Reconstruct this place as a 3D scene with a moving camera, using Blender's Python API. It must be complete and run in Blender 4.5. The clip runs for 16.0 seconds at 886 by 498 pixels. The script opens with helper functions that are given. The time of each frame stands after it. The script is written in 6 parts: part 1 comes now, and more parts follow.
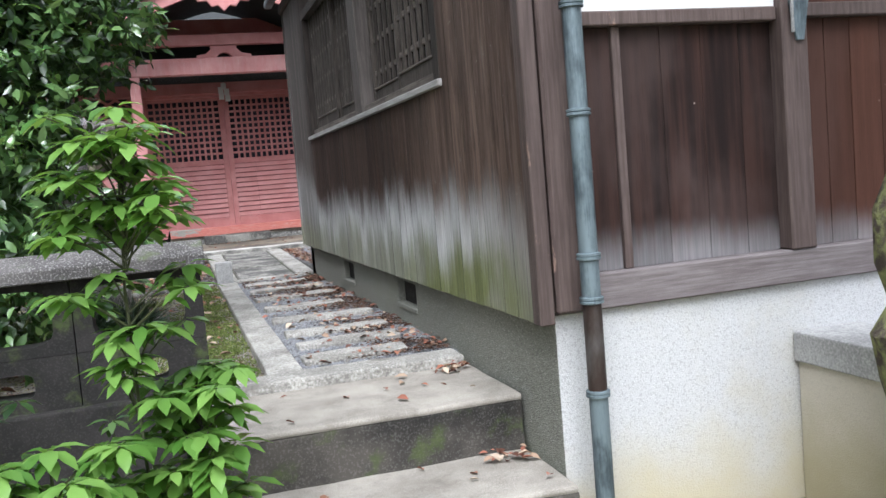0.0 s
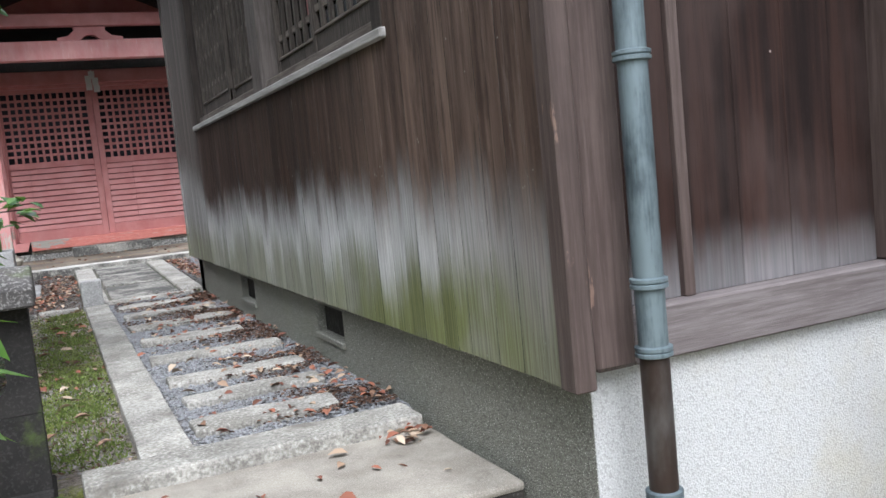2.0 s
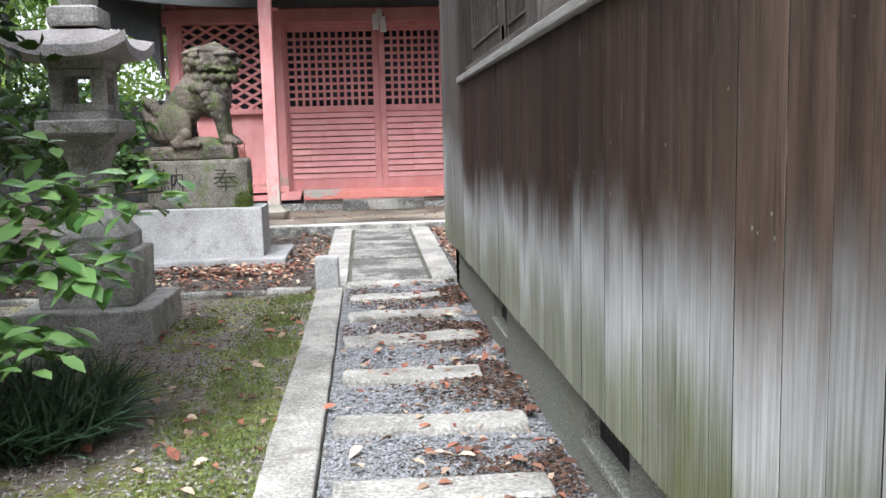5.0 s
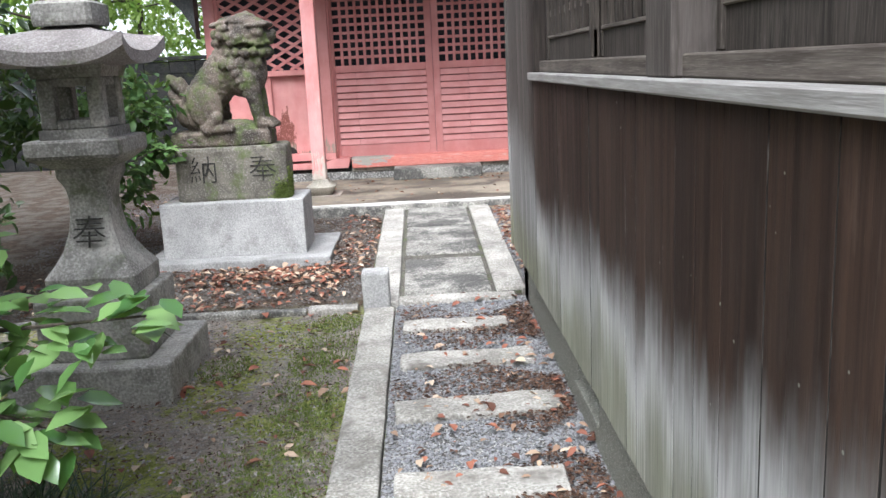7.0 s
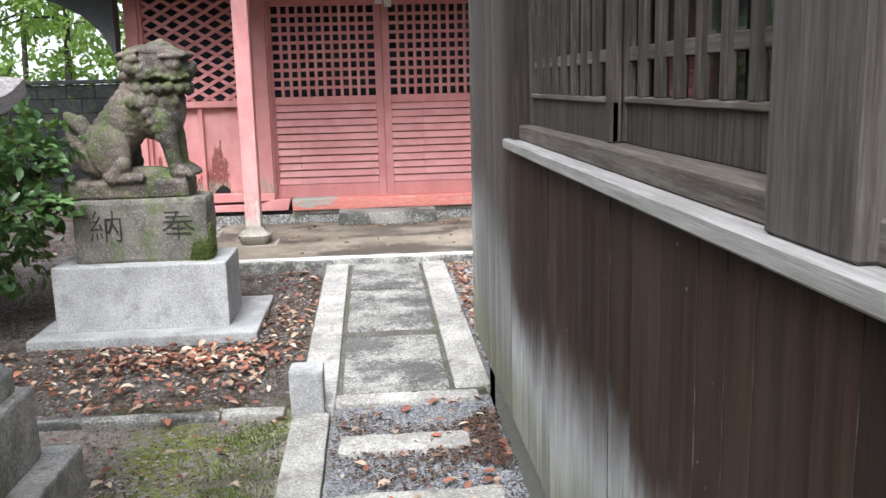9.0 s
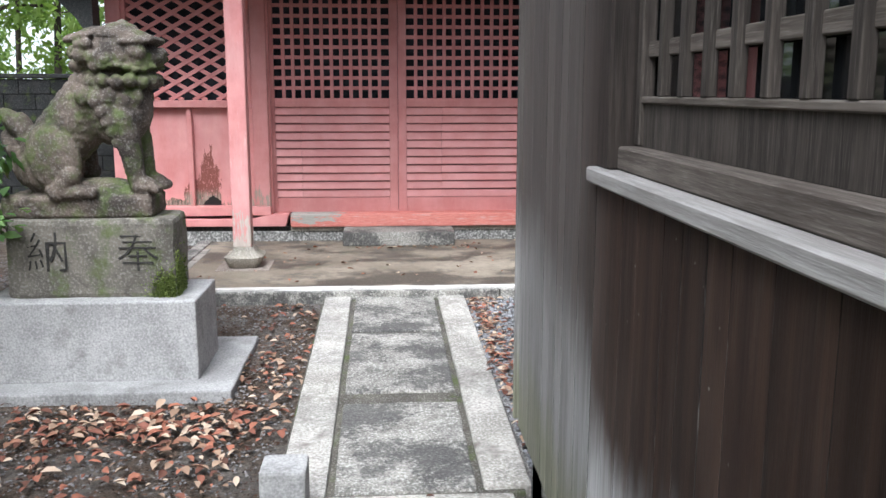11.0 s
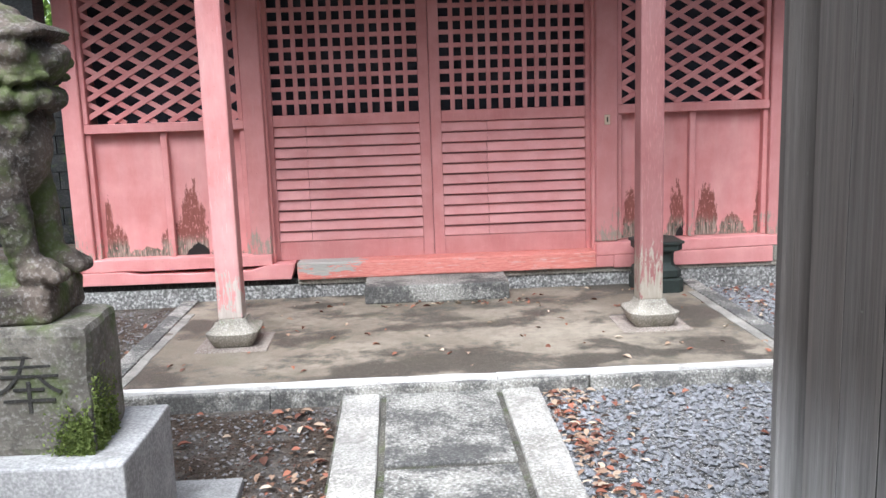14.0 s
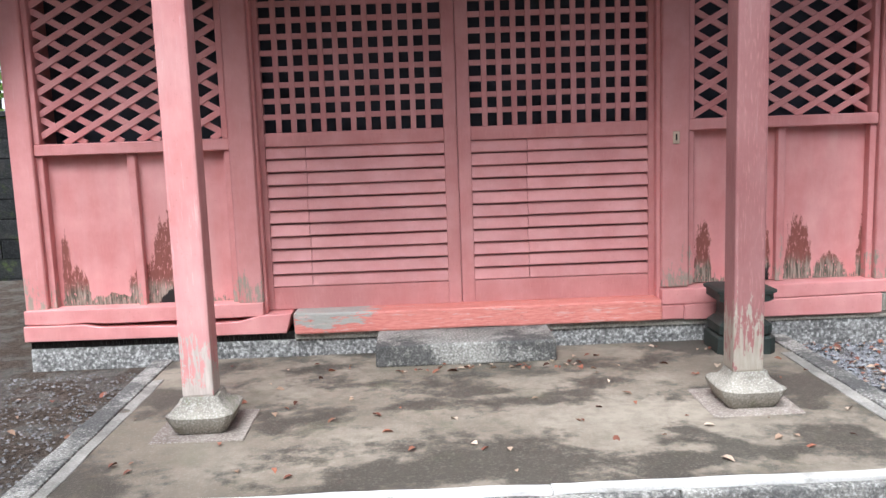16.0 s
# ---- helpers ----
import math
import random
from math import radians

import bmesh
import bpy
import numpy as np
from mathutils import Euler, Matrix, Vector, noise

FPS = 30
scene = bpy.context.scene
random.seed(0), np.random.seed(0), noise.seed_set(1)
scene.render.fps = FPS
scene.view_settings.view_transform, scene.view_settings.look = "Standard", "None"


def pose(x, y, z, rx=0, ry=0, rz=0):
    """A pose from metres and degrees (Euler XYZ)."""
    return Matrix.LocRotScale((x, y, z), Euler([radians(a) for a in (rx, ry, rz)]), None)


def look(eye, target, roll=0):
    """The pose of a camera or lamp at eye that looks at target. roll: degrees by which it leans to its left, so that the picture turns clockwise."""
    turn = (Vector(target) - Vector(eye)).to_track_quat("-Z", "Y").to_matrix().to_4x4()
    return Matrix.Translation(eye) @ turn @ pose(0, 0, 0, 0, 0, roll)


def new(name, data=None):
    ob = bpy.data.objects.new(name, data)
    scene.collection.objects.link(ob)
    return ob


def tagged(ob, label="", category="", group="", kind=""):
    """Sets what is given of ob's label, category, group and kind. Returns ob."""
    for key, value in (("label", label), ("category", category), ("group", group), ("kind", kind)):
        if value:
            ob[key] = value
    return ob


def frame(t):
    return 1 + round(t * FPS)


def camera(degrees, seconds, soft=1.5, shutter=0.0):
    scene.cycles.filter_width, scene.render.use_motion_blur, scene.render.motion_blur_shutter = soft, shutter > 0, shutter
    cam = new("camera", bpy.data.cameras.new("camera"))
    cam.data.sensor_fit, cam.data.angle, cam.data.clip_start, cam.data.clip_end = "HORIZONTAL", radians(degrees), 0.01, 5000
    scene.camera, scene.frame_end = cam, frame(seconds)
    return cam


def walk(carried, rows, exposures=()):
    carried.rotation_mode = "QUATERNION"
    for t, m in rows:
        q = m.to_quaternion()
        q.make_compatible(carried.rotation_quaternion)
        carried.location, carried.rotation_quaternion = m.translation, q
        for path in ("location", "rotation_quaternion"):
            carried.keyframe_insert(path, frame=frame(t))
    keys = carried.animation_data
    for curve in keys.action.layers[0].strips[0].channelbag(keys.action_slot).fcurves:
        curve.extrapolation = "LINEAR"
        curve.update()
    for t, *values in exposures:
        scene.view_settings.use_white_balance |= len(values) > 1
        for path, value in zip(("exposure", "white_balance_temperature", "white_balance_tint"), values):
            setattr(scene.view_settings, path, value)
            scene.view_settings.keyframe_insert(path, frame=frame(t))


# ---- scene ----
cam = camera(53.9, 16.0)
METRES, EYE, TILT, LEAN, TURN = 9.6, 1.5, 0.0, 0.0, -16.9
ROWS = [
    (0.0, 0.0, 0.0, 0.0, -0.4, -4.77, 4.81),
    (0.5, -0.0112, 0.0281, -0.0022, -3.95, -5.74, 4.98),
    (1.0, -0.0143, 0.0614, -0.0017, -5.06, -5.56, 6.36),
    (1.5, -0.0207, 0.0965, -0.0007, -6.94, -5.37, 7.08),
    (2.0, -0.0196, 0.1291, -0.002, -7.62, -5.43, 5.59),
    (2.5, -0.01, 0.166, -0.0002, -6.08, -5.46, 2.32),
    (3.0, -0.0056, 0.2004, -0.0021, -4.27, -5.61, 0.71),
    (3.5, -0.0031, 0.2333, -0.0034, -1.39, -6.79, 0.7),
    (4.0, -0.0004, 0.2657, -0.0026, 4.39, -8.21, 1.22),
    (4.5, -0.0073, 0.2915, -0.0033, 9.37, -8.37, 0.82),
    (5.0, -0.0203, 0.3247, 0.0124, 11.77, -7.25, 1.5),
    (7.5, -0.0516, 0.4427, 0.0608, 15.25, -12.81, 2.69),
    (8.0, -0.0575, 0.4724, 0.0683, 14.8, -13.05, 2.29),
    (8.5, -0.0651, 0.4968, 0.0697, 12.34, -11.05, 1.95),
    (11.0, -0.1076, 0.6391, 0.0664, 12.97, -10.24, -0.07),
    (11.5, -0.1163, 0.6684, 0.0678, 14.09, -11.38, 1.25),
    (12.0, -0.1302, 0.6964, 0.0668, 15.04, -10.85, 1.84),
    (12.5, -0.1422, 0.7265, 0.0654, 15.57, -9.96, 1.96),
    (13.0, -0.1505, 0.7615, 0.0668, 15.92, -9.08, 1.79),
    (13.5, -0.1623, 0.7957, 0.0652, 15.5, -9.21, 1.72),
    (14.0, -0.1729, 0.8234, 0.0671, 13.99, -9.65, 1.86),
    (14.5, -0.1821, 0.8565, 0.0643, 13.95, -9.15, 0.9),
    (15.0, -0.1901, 0.8905, 0.064, 14.34, -8.83, 1.3),
    (15.5, -0.2037, 0.9207, 0.0652, 14.31, -8.61, 2.24),
    (16.0, -0.209, 0.9463, 0.0634, 15.41, -8.31, 1.97),
]
walk(cam, [(t, pose(0, 0, EYE, TILT, LEAN, TURN) @ pose(METRES * x, METRES * y, METRES * z, 90 + pitch, roll, yaw)) for t, x, y, z, yaw, pitch, roll in ROWS], exposures=[(0.0, 0.6, 5800, 10), (2.5, 0.52, 5850, 10), (3.0, 0.78, 5850, 10), (3.5, 0.98, 6000, 10), (4.0, 0.84, 5950, 10), (5.0, 1.03, 5900, 10), (8.5, 1.08, 5950, 10), (11.0, 0.86, 5850, 10), (12.0, 0.82, 5800, 10), (13.5, 1.02, 5750, 10), (16.0, 0.95, 5750, 10)])

SKY, SUN = 0.15, 2.3
WORLD = bpy.data.worlds.new("overcast_sky")
scene.world = WORLD
WORLD.use_nodes = True
wn = WORLD.node_tree.nodes
sky = wn.new("ShaderNodeTexSky")
sky.sky_type, sky.sun_disc = "NISHITA", False
sky.sun_elevation, sky.sun_rotation = radians(55), radians(198)
sky.air_density, sky.dust_density, sky.ozone_density = 1.0, 6.0, 1.0
soft_white = wn.new("ShaderNodeMixRGB")
soft_white.inputs["Fac"].default_value = 0.75
bw = wn.new("ShaderNodeRGBToBW")
WORLD.node_tree.links.new(sky.outputs[0], soft_white.inputs[1])
WORLD.node_tree.links.new(sky.outputs[0], bw.inputs[0])
WORLD.node_tree.links.new(bw.outputs[0], soft_white.inputs[2])
WORLD.node_tree.links.new(soft_white.outputs[0], wn["Background"].inputs[0])
wn["Background"].inputs[1].default_value = SKY
sun = new("sun", bpy.data.lights.new("sun", "SUN"))
sun.data.energy, sun.data.angle, sun.data.color = SUN, radians(38), (1.0, 0.98, 0.96)
sun.matrix_world = look((-1.7, -5.2, 7.9), (0, 0, 0))

# ------------------------------------------------------------ helpers
rnd = random.Random(7)


def obj(name, bm, mat, parent=None, label=""):
    me = bpy.data.meshes.new(name)
    bm.to_mesh(me)
    bm.free()
    if mat:
        me.materials.append(mat)
    ob = new(name, me)
    if parent:
        ob.parent = parent
    if label:
        ob["label"] = label
    return ob


part = obj


def place(name, me, parent, m):
    ob = new(name, me)
    ob.parent = parent
    ob.matrix_basis = m
    return ob


def thing(name, label, category, group="", kind="", at=(0, 0, 0), rz=0):
    ob = tagged(new(name), label, category, group, kind)
    ob.matrix_basis = pose(*at, 0, 0, rz)
    ob.empty_display_size = 0.1
    return ob


def smooth(ob, angle=40):
    me = ob.data
    me.polygons.foreach_set("use_smooth", [True] * len(me.polygons))
    me.set_sharp_from_angle(angle=radians(angle))
    return ob


def add_box(bm, x0, x1, y0, y1, z0, z1, bevel=0.0, m=None, segments=1):
    r = bmesh.ops.create_cube(bm, size=1.0)
    vs = r["verts"]
    mat4 = Matrix.Translation(((x0 + x1) / 2, (y0 + y1) / 2, (z0 + z1) / 2)) @ Matrix.Diagonal((x1 - x0, y1 - y0, z1 - z0, 1))
    bmesh.ops.transform(bm, matrix=(m @ mat4) if m else mat4, verts=vs)
    if bevel > 0:
        es = list({e for v in vs for e in v.link_edges})
        bmesh.ops.bevel(bm, geom=es, offset=bevel, segments=segments, affect="EDGES", profile=0.6)
    return bm


def box(x0, x1, y0, y1, z0, z1, bevel=0.004, segments=1):
    return add_box(bmesh.new(), x0, x1, y0, y1, z0, z1, bevel, None, segments)


def worn_box(x0, x1, y0, y1, z0, z1, bevel=0.02, cuts=4, rough=0.006, seed=0):
    """A hewn stone: a bevelled block whose faces are a little uneven."""
    bm = add_box(bmesh.new(), x0, x1, y0, y1, z0, z1, 0)
    longest = max(x1 - x0, y1 - y0, z1 - z0)
    for axis, (a, b) in enumerate(((x0, x1), (y0, y1), (z0, z1))):
        n = max(1, round(cuts * (b - a) / longest))
        for i in range(1, n + 1):
            co, no = Vector((0, 0, 0)), Vector((0, 0, 0))
            co[axis], no[axis] = a + (b - a) * i / (n + 1), 1
            bmesh.ops.bisect_plane(bm, geom=bm.verts[:] + bm.edges[:] + bm.faces[:], plane_co=co, plane_no=no)
    es = [e for e in bm.edges if e.is_manifold and e.calc_face_angle(0) > 0.5]
    bmesh.ops.bevel(bm, geom=es, offset=bevel, segments=2, affect="EDGES", profile=0.55)
    for v in bm.verts:
        p = v.co * 7 + Vector((seed * 3.1, seed * 1.7, seed))
        v.co += Vector((noise.noise(p), noise.noise(p + Vector((9, 3, 1))), noise.noise(p + Vector((2, 8, 5))))) * rough
    return bm


def mesh_from(name, verts, faces, mat):
    me = bpy.data.meshes.new(name)
    me.from_pydata(verts, [], faces)
    me.update()
    if mat:
        me.materials.append(mat)
    return me


def prism(outline, y0, y1, bevel=0.0):
    """An outline of (x, z) made solid between y0 and y1."""
    bm = bmesh.new()
    a = [bm.verts.new((x, y0, z)) for x, z in outline]
    b = [bm.verts.new((x, y1, z)) for x, z in outline]
    bm.faces.new(a)
    bm.faces.new(b[::-1])
    n = len(a)
    for i in range(n):
        bm.faces.new((a[i], b[i], b[(i + 1) % n], a[(i + 1) % n]))
    bmesh.ops.recalc_face_normals(bm, faces=bm.faces[:])
    if bevel:
        es = [e for e in bm.edges if e.calc_face_angle(0) > 0.6]
        bmesh.ops.bevel(bm, geom=es, offset=bevel, segments=1, affect="EDGES")
    return bm


def lathe(profile, n=24):
    """Profile of (radius, z), turned about z."""
    bm = bmesh.new()
    rings = [[bm.verts.new((r * math.cos(2 * math.pi * i / n), r * math.sin(2 * math.pi * i / n), z)) for i in range(n)] for r, z in profile]
    for p, q in zip(rings, rings[1:]):
        for i in range(n):
            bm.faces.new((p[i], p[(i + 1) % n], q[(i + 1) % n], q[i]))
    bm.faces.new(rings[0][::-1])
    bm.faces.new(rings[-1])
    return bm


def square_loft(rows, chamfer=0.0):
    """Square rings (half width, z), joined upwards."""
    bm = bmesh.new()
    rings = []
    for w, z in rows:
        c = chamfer * w
        if chamfer:
            pts = [(-w + c, -w), (w - c, -w), (w, -w + c), (w, w - c), (w - c, w), (-w + c, w), (-w, w - c), (-w, -w + c)]
        else:
            pts = [(-w, -w), (w, -w), (w, w), (-w, w)]
        rings.append([bm.verts.new((x, y, z)) for x, y in pts])
    n = len(rings[0])
    for p, q in zip(rings, rings[1:]):
        for i in range(n):
            bm.faces.new((p[i], p[(i + 1) % n], q[(i + 1) % n], q[i]))
    bm.faces.new(rings[0][::-1])
    bm.faces.new(rings[-1])
    return bm


def tube(points, radii, n=8):
    bm = bmesh.new()
    rings = []
    for i, p in enumerate(points):
        p = Vector(p)
        d = (Vector(points[min(i + 1, len(points) - 1)]) - Vector(points[max(i - 1, 0)])).normalized()
        s = d.cross(Vector((0.3, 0.9, 0.2))).normalized()
        u = d.cross(s)
        rings.append([bm.verts.new(p + (s * math.cos(2 * math.pi * k / n) + u * math.sin(2 * math.pi * k / n)) * radii[i]) for k in range(n)])
    for p, q in zip(rings, rings[1:]):
        for k in range(n):
            bm.faces.new((p[k], p[(k + 1) % n], q[(k + 1) % n], q[k]))
    bm.faces.new(rings[0][::-1])
    bm.faces.new(rings[-1])
    bmesh.ops.recalc_face_normals(bm, faces=bm.faces[:])
    return bm


# ------------------------------------------------------------ materials
class Nodes:
    def __init__(self, name, rough=0.8, metal=0.0, spec=0.35):
        self.mat = bpy.data.materials.new(name)
        self.mat.use_nodes = True
        self.t = self.mat.node_tree
        self.bsdf = self.t.nodes["Principled BSDF"]
        self.set("Roughness", rough)
        self.set("Metallic", metal)
        self.set("Specular IOR Level", spec)
        self.geo = self.t.nodes.new("ShaderNodeNewGeometry")
        self.info = self.t.nodes.new("ShaderNodeObjectInfo")
        self.sep = self.t.nodes.new("ShaderNodeSeparateXYZ")
        self.link(self.geo.outputs["Position"], self.sep.inputs[0])
        self.z, self.y, self.x = self.sep.outputs[2], self.sep.outputs[1], self.sep.outputs[0]

    def link(self, a, b):
        self.t.links.new(a, b)

    def put(self, v, socket):
        if isinstance(v, bpy.types.NodeSocket):
            self.link(v, socket)
        elif isinstance(v, tuple):
            socket.default_value = (*v, 1.0) if len(v) == 3 and socket.type == "RGBA" else v
        else:
            socket.default_value = v

    def set(self, name, v):
        self.put(v, self.bsdf.inputs[name])

    def noise(self, scale, stretch=(1, 1, 1), detail=4, rough=0.6, offset=False, distort=0.0):
        mp = self.t.nodes.new("ShaderNodeMapping")
        mp.inputs["Scale"].default_value = stretch
        self.link(self.geo.outputs["Position"], mp.inputs[0])
        if offset:
            c = self.t.nodes.new("ShaderNodeCombineXYZ")
            k = self.math("MULTIPLY", self.info.outputs["Random"], 40.0)
            for i in range(3):
                self.link(k, c.inputs[i])
            self.link(c.outputs[0], mp.inputs["Location"])
        n = self.t.nodes.new("ShaderNodeTexNoise")
        n.inputs["Scale"].default_value, n.inputs["Detail"].default_value, n.inputs["Roughness"].default_value = scale, detail, rough
        n.inputs["Distortion"].default_value = distort
        self.link(mp.outputs[0], n.inputs["Vector"])
        return n.outputs["Fac"]

    def voronoi(self, scale, feature="F1", out="Distance"):
        n = self.t.nodes.new("ShaderNodeTexVoronoi")
        n.feature = feature
        n.inputs["Scale"].default_value = scale
        self.link(self.geo.outputs["Position"], n.inputs["Vector"])
        return n.outputs[out]

    def math(self, op, a, b=0.0, c=None, clamp=False):
        n = self.t.nodes.new("ShaderNodeMath")
        n.operation, n.use_clamp = op, clamp
        self.put(a, n.inputs[0])
        self.put(b, n.inputs[1])
        if c is not None:
            self.put(c, n.inputs[2])
        return n.outputs[0]

    def step(self, v, lo, hi, to0=0.0, to1=1.0):
        n = self.t.nodes.new("ShaderNodeMapRange")
        n.interpolation_type = "SMOOTHSTEP"
        for i, q in enumerate((v, lo, hi, to0, to1)):
            self.put(q, n.inputs[i])
        return n.outputs[0]

    def mix(self, f, a, b, how="MIX"):
        n = self.t.nodes.new("ShaderNodeMixRGB")
        n.blend_type = how
        self.put(f, n.inputs[0])
        self.put(a, n.inputs[1])
        self.put(b, n.inputs[2])
        return n.outputs[0]

    def tint(self, colour, amount, source=None):
        """Lighter and darker from piece to piece."""
        src = source if source is not None else self.info.outputs["Random"]
        k = self.math("MULTIPLY_ADD", src, amount, 1.0 - amount / 2)
        c = self.t.nodes.new("ShaderNodeCombineXYZ")
        for i in range(3):
            self.link(k, c.inputs[i])
        return self.mix(1.0, colour, c.outputs[0], "MULTIPLY")

    def bump(self, height, strength=0.4, distance=0.01):
        b = self.t.nodes.new("ShaderNodeBump")
        b.inputs["Strength"].default_value, b.inputs["Distance"].default_value = strength, distance
        self.link(height, b.inputs["Height"])
        self.link(b.outputs[0], self.bsdf.inputs["Normal"])
        return self

    def done(self, colour):
        self.set("Base Color", colour)
        return self.mat


def stone_mat(name, dark, light, speck=0.5, moss=0.0, stain=(0.05, 0.045, 0.04), stained=0.5, rough=0.85, grain=110.0, bump=0.35, blotch=0.0):
    n = Nodes(name, rough)
    g = n.noise(grain, detail=2, offset=True)
    big = n.noise(3.5, detail=5, offset=True)
    mid = n.noise(22, detail=4)
    col = n.mix(n.step(big, 0.3, 0.7), dark, light)
    col = n.mix(n.math("MULTIPLY", n.step(g, 0.5, 0.68), speck), col, (0.75, 0.74, 0.7))
    col = n.mix(n.math("MULTIPLY", n.step(g, 0.5, 0.34), speck), col, (0.05, 0.05, 0.05))
    col = n.mix(n.math("MULTIPLY", n.step(n.noise(5.0, detail=6, rough=0.7, offset=True), 0.52, 0.72), stained), col, stain)
    if blotch:
        w = n.math("ADD", n.math("MULTIPLY", n.noise(2.6, detail=5, rough=0.6), 0.7), n.math("MULTIPLY", n.noise(40, detail=4, rough=0.7), 0.3))
        col = n.mix(n.math("MULTIPLY", n.step(w, 0.46, 0.56), blotch), col, (0.04, 0.04, 0.04))
    if moss:
        m = n.math("MULTIPLY", n.step(n.noise(6.5, detail=5, rough=0.65), 0.56 - 0.2 * moss, 0.72 - 0.1 * moss), min(1.0, 0.5 + moss * 0.5))
        col = n.mix(m, col, n.mix(mid, (0.035, 0.055, 0.015), (0.12, 0.17, 0.035)))
    col = n.tint(col, 0.22)
    n.bump(n.math("ADD", n.math("MULTIPLY", g, 0.5), mid), bump, 0.008)
    return n.done(col)


def wood_board(name, facing="x"):
    """Old cedar cladding: brown above, bleached low down, green with algae at the foot."""
    n = Nodes(name, 0.72, spec=0.2)
    r = n.info.outputs["Random"]
    streak = n.noise(5, (5, 5, 0.22), 3, 0.5, True)
    grain = n.noise(16, (7, 7, 0.2), 4, 0.55, True)
    fine = n.noise(70, (4, 4, 0.2), 3, 0.6, True)
    broad = n.noise(1.7, (1.4, 1.4, 0.7), 4)
    wob = n.math("ADD", n.math("MULTIPLY", n.math("SUBTRACT", streak, 0.5), 0.16), n.math("MULTIPLY", n.math("SUBTRACT", n.noise(2.2, (1, 1, 0.5), 5), 0.5), 0.5))
    wob = n.math("ADD", wob, n.math("MULTIPLY", n.math("SUBTRACT", r, 0.5), 0.07))
    zz = n.math("ADD", n.z, n.math("ADD", wob, n.math("MULTIPLY", n.math("SUBTRACT", grain, 0.5), 0.06)))
    hair = n.noise(150, (3, 3, 0.06), 3, 0.6, True)
    if facing == "x":
        # Brown is mixed along y: lighter before 4, much darker beyond 5.
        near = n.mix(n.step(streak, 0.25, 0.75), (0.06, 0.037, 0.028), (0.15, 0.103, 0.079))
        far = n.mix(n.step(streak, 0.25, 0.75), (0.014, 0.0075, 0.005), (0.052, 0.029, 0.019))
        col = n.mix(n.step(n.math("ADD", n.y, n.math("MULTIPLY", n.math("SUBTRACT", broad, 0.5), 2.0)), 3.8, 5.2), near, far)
        col = n.mix(n.math("MULTIPLY", n.step(broad, 0.42, 0.68), 0.16), col, (0.12, 0.095, 0.08))
        col = n.mix(n.math("MULTIPLY", n.step(n.noise(3.3, (2, 2, 0.5), 4), 0.56, 0.7), 0.6), col, (0.022, 0.012, 0.009))
        col = n.mix(n.math("MULTIPLY", n.step(n.noise(9, (2.2, 2.2, 0.5), 6, 0.7), 0.48, 0.68), 0.5), col, (0.03, 0.019, 0.015))
        col = n.mix(n.math("MULTIPLY", n.step(n.noise(8, (3, 3, 0.3), 6, 0.7, True), 0.57, 0.7), n.step(n.y, 5.4, 4.2, 0.1, 0.5)), col, (0.19, 0.152, 0.13))
        col = n.mix(n.math("MULTIPLY", n.step(fine, 0.62, 0.8), n.step(n.y, 5.4, 4.2, 0.2, 0.5)), col, (0.22, 0.155, 0.115))
        col = n.mix(n.math("MULTIPLY", n.step(grain, 0.46, 0.3), 0.6), col, (0.02, 0.013, 0.01))
        edge_z = n.math("SUBTRACT", zz, n.math("ADD", n.step(n.y, 7.9, 8.6, 0.0, 0.3), n.step(n.y, 4.9, 5.9, 0.0, -0.07)))
        bleach = n.math("MULTIPLY", n.step(edge_z, 1.55, 1.22), n.step(n.y, 2.95, 4.2, 0.35, 1.0))
        col = n.mix(bleach, col, n.mix(n.step(grain, 0.28, 0.72), (0.36, 0.36, 0.353), (0.57, 0.57, 0.56)))
        ends = n.step(n.y, 7.9, 8.5)
        col = n.mix(n.math("MULTIPLY", ends, 0.65), col, n.mix(grain, (0.05, 0.045, 0.041), (0.225, 0.208, 0.193)))
        damp = n.math("MULTIPLY", n.step(zz, 1.3, 0.98), 0.75)
        col = n.mix(damp, col, n.mix(n.step(grain, 0.3, 0.7), (0.16, 0.16, 0.115), (0.27, 0.27, 0.2)))
        green = n.math("MULTIPLY", n.step(zz, 1.27, 1.0), n.step(n.noise(1.5, (1, 1, 1), 3), 0.3, 0.5))
        green = n.math("MULTIPLY", green, n.math("MULTIPLY", n.step(n.y, 5.3, 4.5, 0.22, 0.9), n.step(n.y, 3.1, 3.45, 0.25, 1.0)))
        col = n.mix(green, col, n.mix(n.step(grain, 0.3, 0.7), (0.095, 0.108, 0.032), (0.18, 0.2, 0.068)))
        col = n.mix(n.math("MULTIPLY", n.step(n.noise(14, (3, 3, 0.25), 6, 0.75, True), 0.56, 0.7), 0.4), col, (0.05, 0.042, 0.036))
        col = n.mix(n.math("MULTIPLY", n.step(hair, 0.57, 0.75), 0.25), col, (0.018, 0.013, 0.01))
        spots = n.math("MULTIPLY", n.step(n.voronoi(26), 0.11, 0.07), n.step(n.noise(9), 0.56, 0.6))
        col = n.mix(n.math("MULTIPLY", spots, 0.5), col, (0.4, 0.43, 0.36))
    else:
        col = n.mix(n.step(streak, 0.3, 0.7), (0.012, 0.0065, 0.0055), (0.043, 0.021, 0.016))
        col = n.mix(n.math("MULTIPLY", n.step(broad, 0.42, 0.7), 0.6), col, (0.075, 0.052, 0.047))
